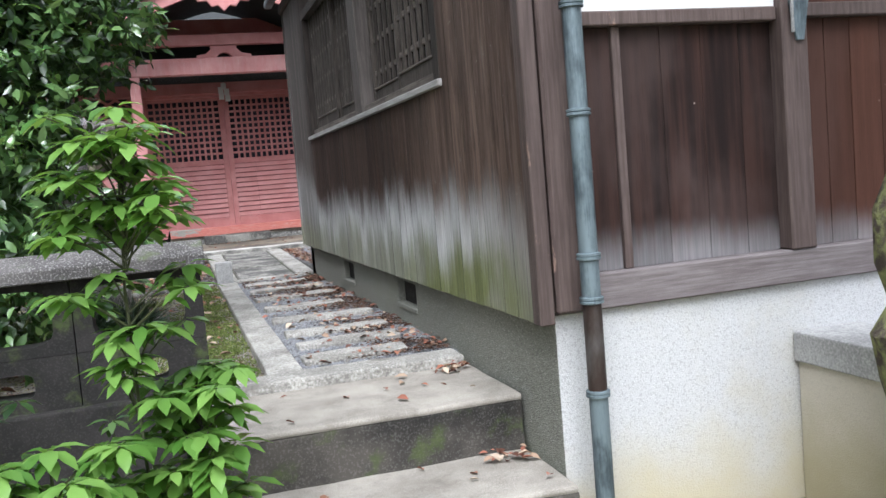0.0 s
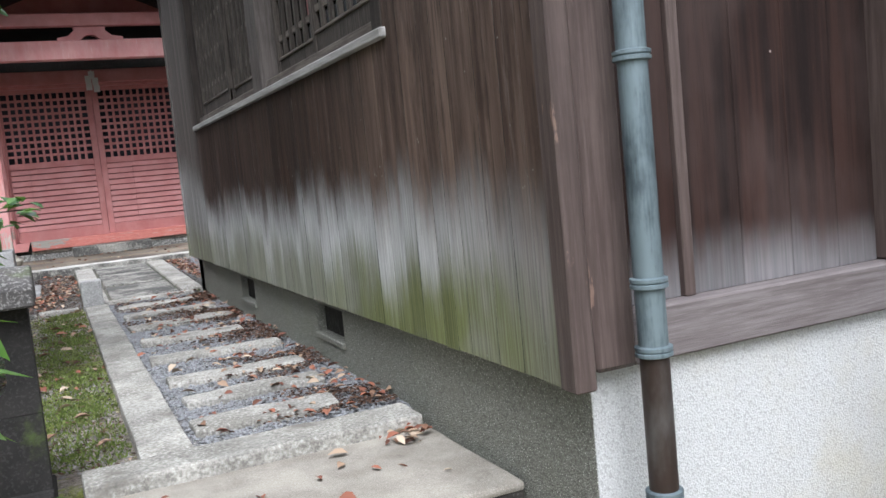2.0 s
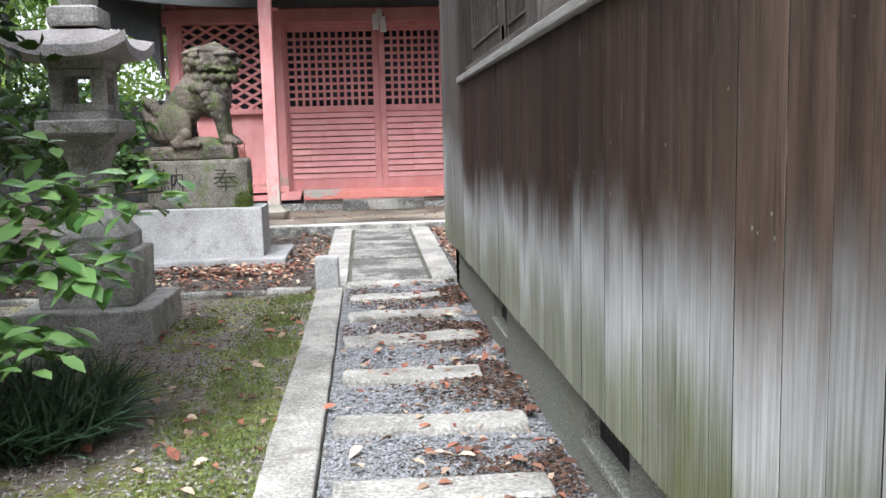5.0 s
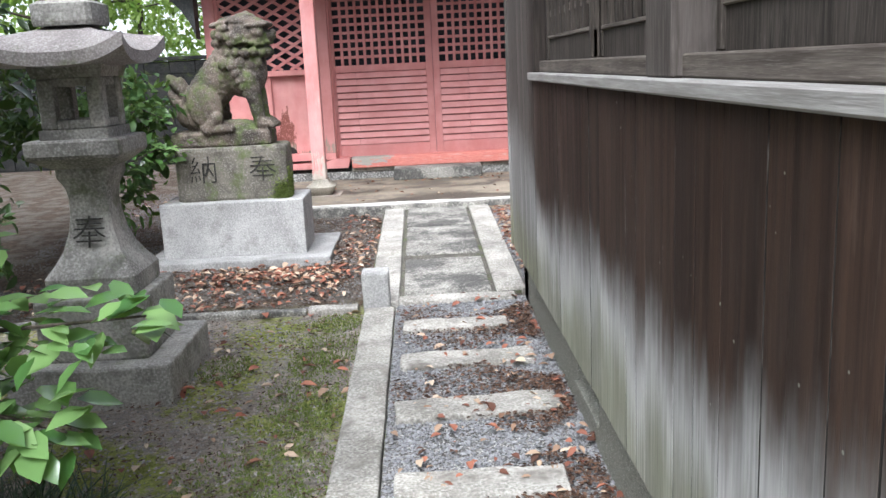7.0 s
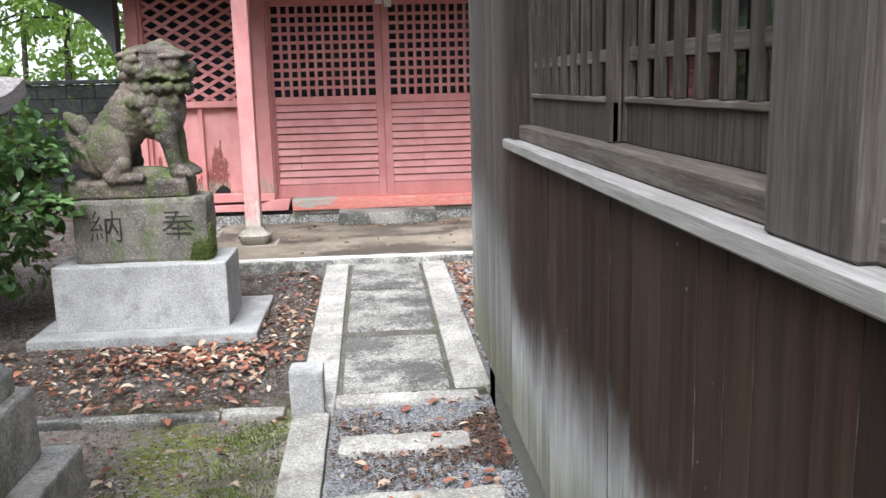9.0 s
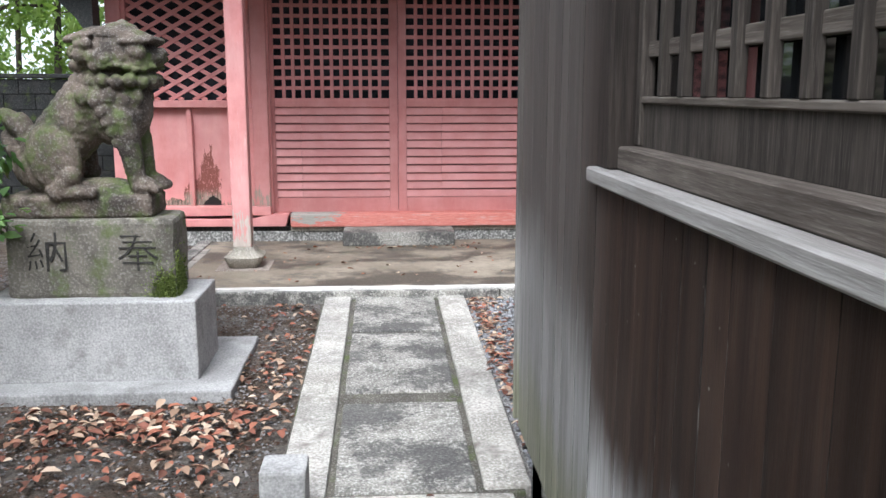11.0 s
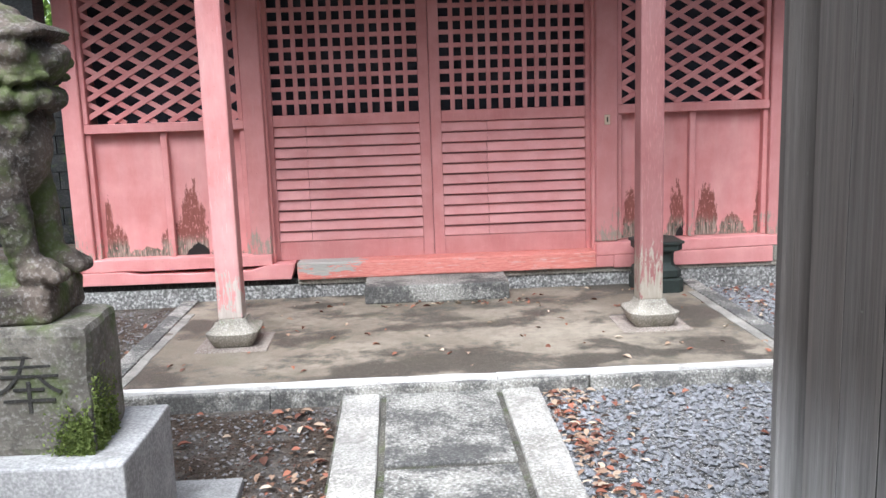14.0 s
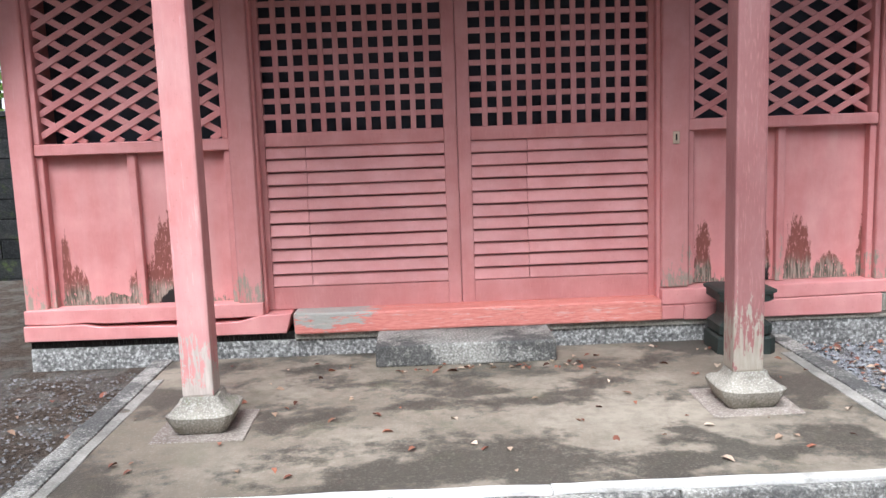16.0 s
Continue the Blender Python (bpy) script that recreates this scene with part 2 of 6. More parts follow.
        col = n.mix(n.math("MULTIPLY", n.step(fine, 0.66, 0.84), 0.3), col, (0.14, 0.07, 0.05))
        col = n.mix(n.math("MULTIPLY", n.step(n.x, 2.4, 2.6), 0.5), col, (0.1, 0.04, 0.024))
        col = n.mix(n.math("MULTIPLY", n.step(hair, 0.55, 0.72), 0.4), col, (0.01, 0.006, 0.005))
        bleach = n.step(n.math("ADD", n.z, n.math("MULTIPLY", wob, 0.4)), 1.24, 1.05)
        col = n.mix(n.math("MULTIPLY", bleach, 0.7), col, n.mix(grain, (0.12, 0.125, 0.13), (0.36, 0.34, 0.345)))
        pale = n.math("MULTIPLY", n.step(n.voronoi(17), 0.08, 0.05), n.step(n.noise(7), 0.6, 0.64))
        col = n.mix(pale, col, (0.26, 0.2, 0.18))
    col = n.tint(col, 0.34)
    n.bump(n.math("ADD", grain, n.math("ADD", n.math("MULTIPLY", fine, 0.6), n.math("MULTIPLY", hair, 0.5))), 0.35, 0.004)
    return n.done(col)


def wood_plain(name, dark, light, rough=0.75, along="z", wear=(0.4, 0.38, 0.35), worn=0.3, flake=0.0):
    n = Nodes(name, rough, spec=0.3)
    st = {"x": (0.3, 6, 6), "y": (6, 0.3, 6), "z": (6, 6, 0.3)}[along]
    g = n.noise(12, st, 5, 0.6, True)
    f = n.noise(50, st, 3, 0.6, True)
    col = n.mix(n.step(g, 0.3, 0.72), dark, light)
    col = n.mix(n.math("MULTIPLY", n.step(f, 0.5, 0.75), worn), col, wear)
    if flake:
        spot = n.math("MULTIPLY", n.step(n.noise(11, (1, 1, 0.35), 6, 0.7), 0.62, 0.67), flake)
        col = n.mix(spot, col, n.mix(g, (0.2, 0.12, 0.09), (0.36, 0.25, 0.2)))
    col = n.mix(n.math("MULTIPLY", n.step(n.noise(5, detail=4), 0.4, 0.7), 0.4), col, dark)
    col = n.tint(col, 0.25)
    n.bump(n.math("ADD", g, n.math("MULTIPLY", f, 0.6)), 0.4, 0.004)
    return n.done(col)


def red_paint(name, bright=1.0, fade=0.12, patches=(), foot=None, holes=(), bare=(0.55, 0.5, 0.45)):
    """Faded vermilion paint; patches (x, half width, height) have flaked off above a foot height, and holes are painted
    near-black.
    """
    n = Nodes(name, 0.55, spec=0.4)
    b = n.noise(4, detail=4, offset=True)
    g = n.noise(40, (3, 3, 0.4), 4)
    col = n.mix(n.step(b, 0.3, 0.75), (0.53 * bright, 0.2 * bright, 0.19 * bright), (0.63 * bright, 0.275 * bright, 0.262 * bright))
    col = n.mix(n.math("MULTIPLY", n.step(g, 0.5, 0.8), 0.25), col, (0.75, 0.36, 0.32))
    col = n.mix(n.math("MULTIPLY", n.step(n.noise(90, detail=2), 0.66, 0.72), 0.35), col, (0.3, 0.08, 0.06))
    col = n.mix(n.math("MULTIPLY", n.step(n.noise(3.0, (2, 2, 0.5), 4), 0.3, 0.8), fade), col, (0.8, 0.62, 0.58))
    h = g
    jag = n.math("ADD", n.math("MULTIPLY", n.noise(24, (1.8, 1.8, 0.24), 6, 0.8), 0.7), n.math("MULTIPLY", n.noise(8, (1, 1, 0.7), 6, 0.75), 0.5))
    jag = n.math("MULTIPLY", n.math("SUBTRACT", jag, 0.6), 4.6)
    if patches:
        base = 1.062
        support = n.math("SUBTRACT", 0.05, n.math("DIVIDE", n.math("SUBTRACT", n.z, base), 0.1))
        for x0, w, hgt in patches:
            d = n.math("DIVIDE", n.math("ABSOLUTE", n.math("SUBTRACT", n.x, x0)), w)
            up = n.math("DIVIDE", n.math("SUBTRACT", n.z, base), hgt)
            k = n.math("SUBTRACT", 1.15, n.math("ADD", n.math("POWER", d, 2.0), n.math("POWER", n.math("MAXIMUM", up, 0.0), 2.0)))
            support = n.math("MAXIMUM", support, k)
        edge = n.math("ADD", support, jag)
        off = n.step(edge, -0.05, 0.0)
        primer = n.mix(n.noise(25, (2, 2, 0.5), 4), (0.15, 0.045, 0.035), (0.3, 0.105, 0.08))
        splint = n.mix(n.step(n.noise(30, (3, 3, 0.25), 4), 0.35, 0.65), (0.06, 0.06, 0.04), (0.36, 0.3, 0.24))
        low = n.step(n.math("ADD", n.z, n.math("MULTIPLY", jag, 0.06)), base + 0.17, base + 0.06)
        flake = n.mix(low, primer, splint)
        flake = n.mix(n.math("MULTIPLY", n.step(n.noise(45, (2, 2, 0.6), 3), 0.58, 0.62), 0.8), flake, col)
        # Broken holes: the dark of their depth is painted onto the flat panel.
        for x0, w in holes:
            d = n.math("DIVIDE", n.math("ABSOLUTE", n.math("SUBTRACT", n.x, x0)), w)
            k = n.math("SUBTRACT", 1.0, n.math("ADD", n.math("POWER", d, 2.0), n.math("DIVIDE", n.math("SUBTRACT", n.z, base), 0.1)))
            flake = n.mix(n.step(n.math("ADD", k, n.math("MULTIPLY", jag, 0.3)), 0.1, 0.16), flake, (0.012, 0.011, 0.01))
        col = n.mix(off, col, flake)
        h = n.math("SUBTRACT", g, n.math("MULTIPLY", off, 1.5))
    if foot:
        edge = n.math("ADD", n.math("DIVIDE", n.math("SUBTRACT", foot, n.z), 0.3), n.math("MULTIPLY", jag, 1.5))
        off = n.step(edge, 0.3, 0.4)
        col = n.mix(n.math("MULTIPLY", off, 0.9), col, n.mix(n.noise(30, (3, 3, 0.4), 4), (bare[0] * 0.45, bare[1] * 0.42, bare[2] * 0.36), bare))
        scuff = n.math("MULTIPLY", n.step(n.noise(20, (2.5, 2.5, 0.18), 5, 0.7), 0.58, 0.66), fade)
        col = n.mix(scuff, col, (0.74, 0.56, 0.52))
        h = n.math("SUBTRACT", g, off)
    col = n.tint(col, 0.1)
    n.bump(h, 0.25, 0.003)
    return n.done(col)


def threshold_mat(name):
    """Bright red threshold, trodden bare and grey-green along one stretch."""
    n = Nodes(name, 0.6)
    g = n.noise(30, (0.5, 4, 4), 5, 0.65)
    col = n.mix(n.step(g, 0.3, 0.75), (0.6, 0.185, 0.15), (0.74, 0.3, 0.25))
    d = n.math("DIVIDE", n.math("ABSOLUTE", n.math("SUBTRACT", n.x, 0.12)), 0.3)
    k = n.math("ADD", n.math("SUBTRACT", 1.0, n.math("POWER", d, 2.0)), n.math("MULTIPLY", n.math("SUBTRACT", n.noise(14, (0.4, 2, 2.2), 6, 0.7), 0.52), 5.0))
    k = n.math("ADD", k, n.step(n.z, 0.88, 0.95, -0.6, 0.35))
    col = n.mix(n.step(k, 0.35, 0.5), col, n.mix(g, (0.3, 0.29, 0.25), (0.52, 0.5, 0.45)))
    col = n.mix(n.math("MULTIPLY", n.step(n.noise(18, (0.35, 3, 3), 6, 0.75), 0.56, 0.62), 0.7), col, (0.66, 0.45, 0.4))
    col = n.mix(n.math("MULTIPLY", n.step(n.noise(60, (0.6, 2, 2), 3), 0.64, 0.7), 0.5), col, (0.25, 0.07, 0.05))
    return n.bump(g, 0.3, 0.004).done(col)


def leaf_mat(name, dark, light, rough=0.35, trans=0.25, spec=0.5):
    n = Nodes(name, rough, spec=spec)
    isl = n.geo.outputs["Random Per Island"]
    col = n.mix(isl, dark, light)
    n.set("Subsurface Weight", 0.0)
    tr = n.t.nodes.new("ShaderNodeBsdfTranslucent")
    n.put(n.mix(0.5, col, (0.3, 0.45, 0.05)), tr.inputs[0])
    ms = n.t.nodes.new("ShaderNodeMixShader")
    ms.inputs[0].default_value = trans
    n.link(n.bsdf.outputs[0], ms.inputs[1])
    n.link(tr.outputs[0], ms.inputs[2])
    n.link(ms.outputs[0], n.t.nodes["Material Output"].inputs[0])
    return n.done(col)


def washed_gravel_mat(name, base, grit, stain_low, specks=0.3):
    """Plaster with small washed pebbles in it."""
    n = Nodes(name, 0.85)
    v = n.voronoi(170)
    cell = n.voronoi(170, out="Color")
    sep = n.t.nodes.new("ShaderNodeSeparateColor")
    n.link(cell, sep.inputs[0])
    col = n.mix(n.step(v, 0.28, 0.45), n.mix(sep.outputs[0], grit, base), base)
    col = n.mix(n.math("MULTIPLY", n.step(sep.outputs[1], 0.78, 0.82), specks), col, (0.12, 0.115, 0.1))
    low = n.math("ADD", n.z, n.math("MULTIPLY", n.math("SUBTRACT", n.noise(3, detail=5), 0.5), 0.7))
    col = n.mix(n.step(low, 0.55, -0.05), col, stain_low)
    col = n.mix(n.math("MULTIPLY", n.step(n.noise(2.5, detail=5), 0.5, 0.75), 0.35), col, stain_low)
    n.bump(v, min(0.9, specks * 1.8), 0.006)
    return n.done(col)


def ground_mat(name):
    n = Nodes(name, 0.95, spec=0.12)
    g = n.noise(110, detail=8, rough=0.8)
    c = n.noise(28, detail=5, rough=0.7)
    b = n.noise(2.2, detail=5)
    crumbs = n.step(n.math("ADD", n.math("MULTIPLY", g, 0.6), n.math("MULTIPLY", c, 0.4)), 0.34, 0.66)
    bed = n.step(n.math("ADD", n.y, n.math("MULTIPLY", n.math("SUBTRACT", b, 0.5), 0.5)), 9.4, 9.0)
    dark_soil = n.mix(crumbs, (0.03, 0.023, 0.018), (0.21, 0.163, 0.126))
    pale_soil = n.mix(crumbs, (0.15, 0.126, 0.106), (0.7, 0.61, 0.53))
    col = n.mix(bed, dark_soil, pale_soil)
    col = n.mix(n.math("MULTIPLY", n.step(n.noise(4.5, detail=4), 0.45, 0.6), 0.35), col, n.mix(g, (0.11, 0.107, 0.1), (0.46, 0.45, 0.43)))
    col = n.mix(n.math("MULTIPLY", n.step(n.noise(3.1, detail=6, rough=0.65), 0.5, 0.62), 0.4), col, n.mix(crumbs, (0.04, 0.034, 0.028), (0.2, 0.17, 0.14)))
    m = n.step(n.math("ADD", n.math("MULTIPLY", b, 0.8), n.math("MULTIPLY", n.noise(20, detail=6, rough=0.75), 0.6)), 0.66, 0.78)
    m = n.math("MULTIPLY", n.math("MULTIPLY", m, 0.85), n.step(n.y, 9.5, 8.9))
    col = n.mix(m, col, n.mix(crumbs, (0.13, 0.16, 0.025), (0.48, 0.54, 0.12)))
    n.bump(n.math("ADD", g, n.math("ADD", c, b)), 0.9, 0.03)
    return n.done(col)


def concrete_mat(name):
    n = Nodes(name, 0.75, spec=0.35)
    big = n.math("ADD", n.math("MULTIPLY", n.noise(1.5, (1, 1.3, 1), 6, 0.62), 0.75), n.math("MULTIPLY", n.noise(9, detail=6, rough=0.7), 0.25))
    fine = n.noise(90, detail=4)
    mid = n.noise(11, detail=6, rough=0.7)
    col = n.mix(n.step(n.noise(1.1, detail=4), 0.3, 0.7), (0.18, 0.148, 0.11), (0.33, 0.285, 0.222))
    damp = n.step(big, 0.47, 0.55)
    col = n.mix(n.math("MULTIPLY", n.step(mid, 0.35, 0.7), 0.45), col, (0.13, 0.115, 0.088))
    col = n.mix(n.math("MULTIPLY", damp, 0.85), col, (0.05, 0.047, 0.038))
    col = n.mix(n.math("MULTIPLY", n.step(fine, 0.5, 0.75), 0.3), col, (0.36, 0.33, 0.28))
    col = n.mix(n.math("MULTIPLY", n.step(n.noise(3, detail=5), 0.55, 0.75), 0.35), col, (0.12, 0.12, 0.07))
    n.set("Roughness", n.step(damp, 0, 1, 0.85, 0.55))
    n.bump(n.math("ADD", fine, mid), 0.35, 0.006)
    return n.done(col)


M = {}
M["board_side"] = wood_board("weathered_side_boards", "x")
M["board_front"] = wood_board("brown_front_boards", "y")
M["wood_sill"] = wood_plain("grey_sill_wood", (0.27, 0.255, 0.24), (0.45, 0.435, 0.415), 0.75, "y", (0.6, 0.59, 0.57), 0.3)
M["wood_frame"] = wood_plain("dark_frame_wood", (0.016, 0.012, 0.01), (0.05, 0.039, 0.032), 0.75, "z", (0.1, 0.085, 0.075), 0.25)
M["wood_rail"] = wood_plain("dark_rail_wood", (0.025, 0.02, 0.016), (0.1, 0.082, 0.068), 0.75, "y", (0.2, 0.18, 0.165), 0.45)
M["wood_dusty"] = wood_plain("dusty_rail_wood", (0.065, 0.052, 0.043), (0.17, 0.146, 0.124), 0.8, "y", (0.34, 0.31, 0.28), 0.35)
M["wood_kick"] = wood_plain("grey_brown_sash_wood", (0.028, 0.023, 0.019), (0.085, 0.071, 0.06), 0.8, "z", (0.22, 0.195, 0.17), 0.35)
M["wood_post"] = wood_plain("brown_corner_post", (0.07, 0.05, 0.045), (0.125, 0.093, 0.083), 0.5, "z", (0.2, 0.155, 0.14), 0.2, 0.8)
M["wood_mullion"] = wood_plain("weathered_mullion_wood", (0.055, 0.046, 0.041), (0.125, 0.108, 0.098), 0.7, "z", (0.24, 0.215, 0.2), 0.3)
M["wood_beam"] = wood_plain("pale_sill_beam", (0.12, 0.1, 0.098), (0.2, 0.178, 0.176), 0.72, "x", (0.32, 0.29, 0.285), 0.3)
# Near-black wood: the shade of rooms and gaps is put into this colour.
M["room_shade"] = wood_plain("dark_interior_shade", (0.012, 0.011, 0.01), (0.03, 0.027, 0.024), 0.9)
M["white_plaster"] = stone_mat("white_plaster", (0.82, 0.82, 0.8), (0.86, 0.86, 0.84), 0.02, 0, (0.7, 0.7, 0.68), 0.2)
M["found_white"] = washed_gravel_mat("pale_washed_pebble_plaster", (0.54, 0.54, 0.535), (0.68, 0.68, 0.67), (0.5, 0.45, 0.31), 0.24)
M["found_side"] = washed_gravel_mat("grey_washed_pebble_plaster", (0.23, 0.23, 0.195), (0.7, 0.7, 0.63), (0.24, 0.25, 0.18), 0.6)
M["beige"] = washed_gravel_mat("beige_wall_plaster", (0.5, 0.46, 0.38), (0.56, 0.52, 0.44), (0.38, 0.34, 0.22), 0.1)
M["granite"] = stone_mat("pale_granite", (0.29, 0.287, 0.28), (0.42, 0.417, 0.405), 0.25, 0, (0.13, 0.125, 0.112), 0.55, grain=90, blotch=0.15)
M["granite_worn"] = stone_mat("worn_path_granite", (0.27, 0.255, 0.222), (0.47, 0.45, 0.405), 0.4, 0, (0.11, 0.095, 0.078), 0.8, grain=80, blotch=0.25, bump=0.5)
M["slab"] = stone_mat("path_slab_stone", (0.17, 0.163, 0.142), (0.36, 0.345, 0.305), 0.45, 0, (0.055, 0.055, 0.055), 0.6, grain=85, blotch=0.75, bump=0.5)
M["mortar"] = stone_mat("old_mortar", (0.05, 0.046, 0.036), (0.12, 0.11, 0.088), 0.2, 0.3)
M["step"] = stone_mat("worn_step_concrete", (0.24, 0.215, 0.18), (0.42, 0.385, 0.33), 0.2, 0, (0.1, 0.09, 0.075), 0.5, grain=220)
# Damp stain plus the upright face's shade, both in the colour.
M["step_dark"] = stone_mat("damp_shaded_step_riser", (0.018, 0.016, 0.014), (0.085, 0.076, 0.064), 0.06, 0.15, (0.04, 0.04, 0.036), 0.6)
M["lantern"] = stone_mat("weathered_lantern_stone", (0.22, 0.212, 0.195), (0.46, 0.445, 0.41), 0.35, 0.12, (0.055, 0.055, 0.05), 0.7, grain=80, bump=0.5)
M["lantern_roof"] = stone_mat("pinkish_lantern_roof", (0.2, 0.175, 0.17), (0.34, 0.31, 0.3), 0.3, 0.05, (0.1, 0.09, 0.09), 0.4)
M["statue"] = stone_mat("mossy_statue_stone", (0.04, 0.033, 0.027), (0.17, 0.133, 0.105), 0.14, 0.5, (0.022, 0.019, 0.015), 0.95, grain=75, bump=1.0)
M["mossy_block"] = stone_mat("mossy_inscribed_stone", (0.08, 0.073, 0.06), (0.2, 0.182, 0.15), 0.14, 0.38, (0.035, 0.032, 0.026), 0.8, grain=70, bump=0.8)
# Shade of cut grooves as a flat dark colour.
M["carved"] = stone_mat("shaded_carved_groove", (0.018, 0.017, 0.015), (0.035, 0.033, 0.028), 0.05)
M["fence_stone"] = stone_mat("dark_fence_stone", (0.01, 0.009, 0.008), (0.028, 0.025, 0.023), 0.02, 0.1, (0.035, 0.03, 0.03), 0.6)
M["block_wall"] = stone_mat("dark_block_wall", (0.012, 0.013, 0.013), (0.026, 0.027, 0.027), 0.06, 0.1)
M["block_wall"].node_tree.nodes["Principled BSDF"].inputs["Specular IOR Level"].default_value = 0.05
M["white_line"] = stone_mat("white_edge_paint", (0.5, 0.485, 0.45), (0.68, 0.665, 0.63), 0.12, 0, (0.24, 0.225, 0.19), 0.7)
M["granite_dark"] = stone_mat("rough_speckled_granite", (0.17, 0.166, 0.155), (0.33, 0.322, 0.3), 0.65, 0, (0.08, 0.075, 0.065), 0.5, grain=55, bump=0.9)
M["worn_line"] = stone_mat("worn_pale_edge_paint", (0.22, 0.207, 0.18), (0.37, 0.35, 0.31), 0.15, 0, (0.12, 0.11, 0.09), 0.8, blotch=0.25)
M["ground"] = ground_mat("garden_soil_with_moss")
M["concrete"] = concrete_mat("damp_porch_concrete")
M["red"] = red_paint("faded_vermilion")
# Flaked patches, then two broken holes whose dark depth is only colour.
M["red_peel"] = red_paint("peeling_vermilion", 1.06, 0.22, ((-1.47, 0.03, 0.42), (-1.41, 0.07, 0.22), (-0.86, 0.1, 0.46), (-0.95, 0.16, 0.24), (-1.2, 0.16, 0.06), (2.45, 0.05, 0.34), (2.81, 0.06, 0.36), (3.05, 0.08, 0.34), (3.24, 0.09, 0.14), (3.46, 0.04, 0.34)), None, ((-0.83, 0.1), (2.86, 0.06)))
M["red_post"] = red_paint("peeling_pillar_vermilion", 1.08, 0.35, (), 1.17, (), (0.7, 0.66, 0.6))
M["red_sill"] = red_paint("worn_red_sill", 1.1)
M["red_foot"] = red_paint("vermilion_post_flaked_at_the_foot", 1.0, 0.12, (), 1.19, (), (0.42, 0.4, 0.33))
M["roof"] = wood_plain("dark_roof_copper", (0.03, 0.033, 0.033), (0.075, 0.08, 0.08), 0.6, "y")
M["dark_fence"] = wood_plain("dark_board_fence", (0.018, 0.018, 0.02), (0.05, 0.05, 0.052), 0.8)
M["bark"] = wood_plain("tree_bark", (0.035, 0.028, 0.022), (0.12, 0.1, 0.08), 0.9, "z", (0.2, 0.18, 0.15), 0.25)
M["twig"] = wood_plain("green_stem", (0.04, 0.05, 0.02), (0.09, 0.1, 0.04), 0.7)
M["leaf_dark"] = leaf_mat("glossy_dark_leaves", (0.012, 0.032, 0.01), (0.04, 0.085, 0.022), 0.3, 0.15)
M["leaf_mid"] = leaf_mat("camellia_leaves", (0.035, 0.085, 0.03), (0.11, 0.19, 0.06), 0.25, 0.2)
M["leaf_light"] = leaf_mat("young_green_leaves", (0.075, 0.19, 0.03), (0.24, 0.42, 0.1), 0.26, 0.35)
M["leaf_far"] = leaf_mat("bright_far_leaves", (0.1, 0.2, 0.04), (0.3, 0.42, 0.12), 0.5, 0.5)
M["grass"] = leaf_mat("dark_mondo_grass", (0.02, 0.045, 0.024), (0.07, 0.12, 0.065), 0.35, 0.1)
# Opaque panes; the unlit room behind is put into their colour.
gl = Nodes("dark_window_glass", 0.05, spec=0.5)
M["glass"] = gl.done((0.012, 0.013, 0.014))
cu = Nodes("copper_patina", 0.5, 0.35)
pat = cu.noise(6, (1, 1, 0.5), 5, 0.65)
M["copper"] = cu.done(cu.mix(cu.step(cu.math("ADD", pat, cu.math("MULTIPLY", cu.noise(40, (3, 3, 0.3)), 0.3)), 0.5, 0.78), (0.06, 0.078, 0.088), (0.185, 0.232, 0.252)))
cb = Nodes("brown_copper", 0.45, 0.5)
M["copper_brown"] = cb.done(cb.mix(cb.step(cb.noise(8, (1, 1, 0.4), 5), 0.4, 0.7), (0.055, 0.038, 0.032), (0.13, 0.12, 0.115)))
cg = Nodes("green_bronze", 0.6, 0.2)
M["bronze"] = cg.done(cg.mix(cg.noise(12, detail=5), (0.018, 0.024, 0.021), (0.055, 0.07, 0.061)))
pm = Nodes("white_paper", 0.8)
M["paper"] = pm.done(pm.mix(pm.noise(20), (0.62, 0.62, 0.6), (0.78, 0.78, 0.76)))


def gravel_mat(name, dark, light):
    n = Nodes(name, 0.85)
    return n.done(n.mix(n.noise(200, detail=2), n.mix(n.geo.outputs["Random Per Island"], dark, light), (0.3, 0.3, 0.31)))


M["gravel"] = gravel_mat("grey_path_gravel", (0.05, 0.052, 0.056), (0.32, 0.33, 0.345))
M["crumbs"] = gravel_mat("dry_soil_crumbs", (0.12, 0.1, 0.085), (0.5, 0.44, 0.38))
M["dark_crumbs"] = gravel_mat("damp_soil_crumbs", (0.03, 0.024, 0.019), (0.17, 0.135, 0.105))
M["gravel_bed"] = stone_mat("gravel_bed", (0.07, 0.068, 0.065), (0.16, 0.155, 0.15), 0.6, 0, (0.06, 0.04, 0.03), 0.6)
lf = Nodes("fallen_leaves", 0.7)
isl = lf.geo.outputs["Random Per Island"]
rampn = lf.t.nodes.new("ShaderNodeValToRGB")
lf.link(isl, rampn.inputs[0])
els = rampn.color_ramp.elements
els[0].color, els[1].color = (0.06, 0.03, 0.02, 1), (0.55, 0.45, 0.34, 1)
for pos_, c_ in ((0.25, (0.22, 0.085, 0.055, 1)), (0.42, (0.36, 0.14, 0.085, 1)), (0.55, (0.2, 0.11, 0.07, 1)), (0.75, (0.36, 0.25, 0.17, 1))):
    els.new(pos_).color = c_
M["litter"] = lf.done(rampn.outputs[0])
M["red_thresh"] = threshold_mat("scuffed_threshold_red")
M["leaf_shine"] = leaf_mat("glossy_light_camellia_leaves", (0.05, 0.13, 0.035), (0.22, 0.36, 0.13), 0.2, 0.25, 1.0)
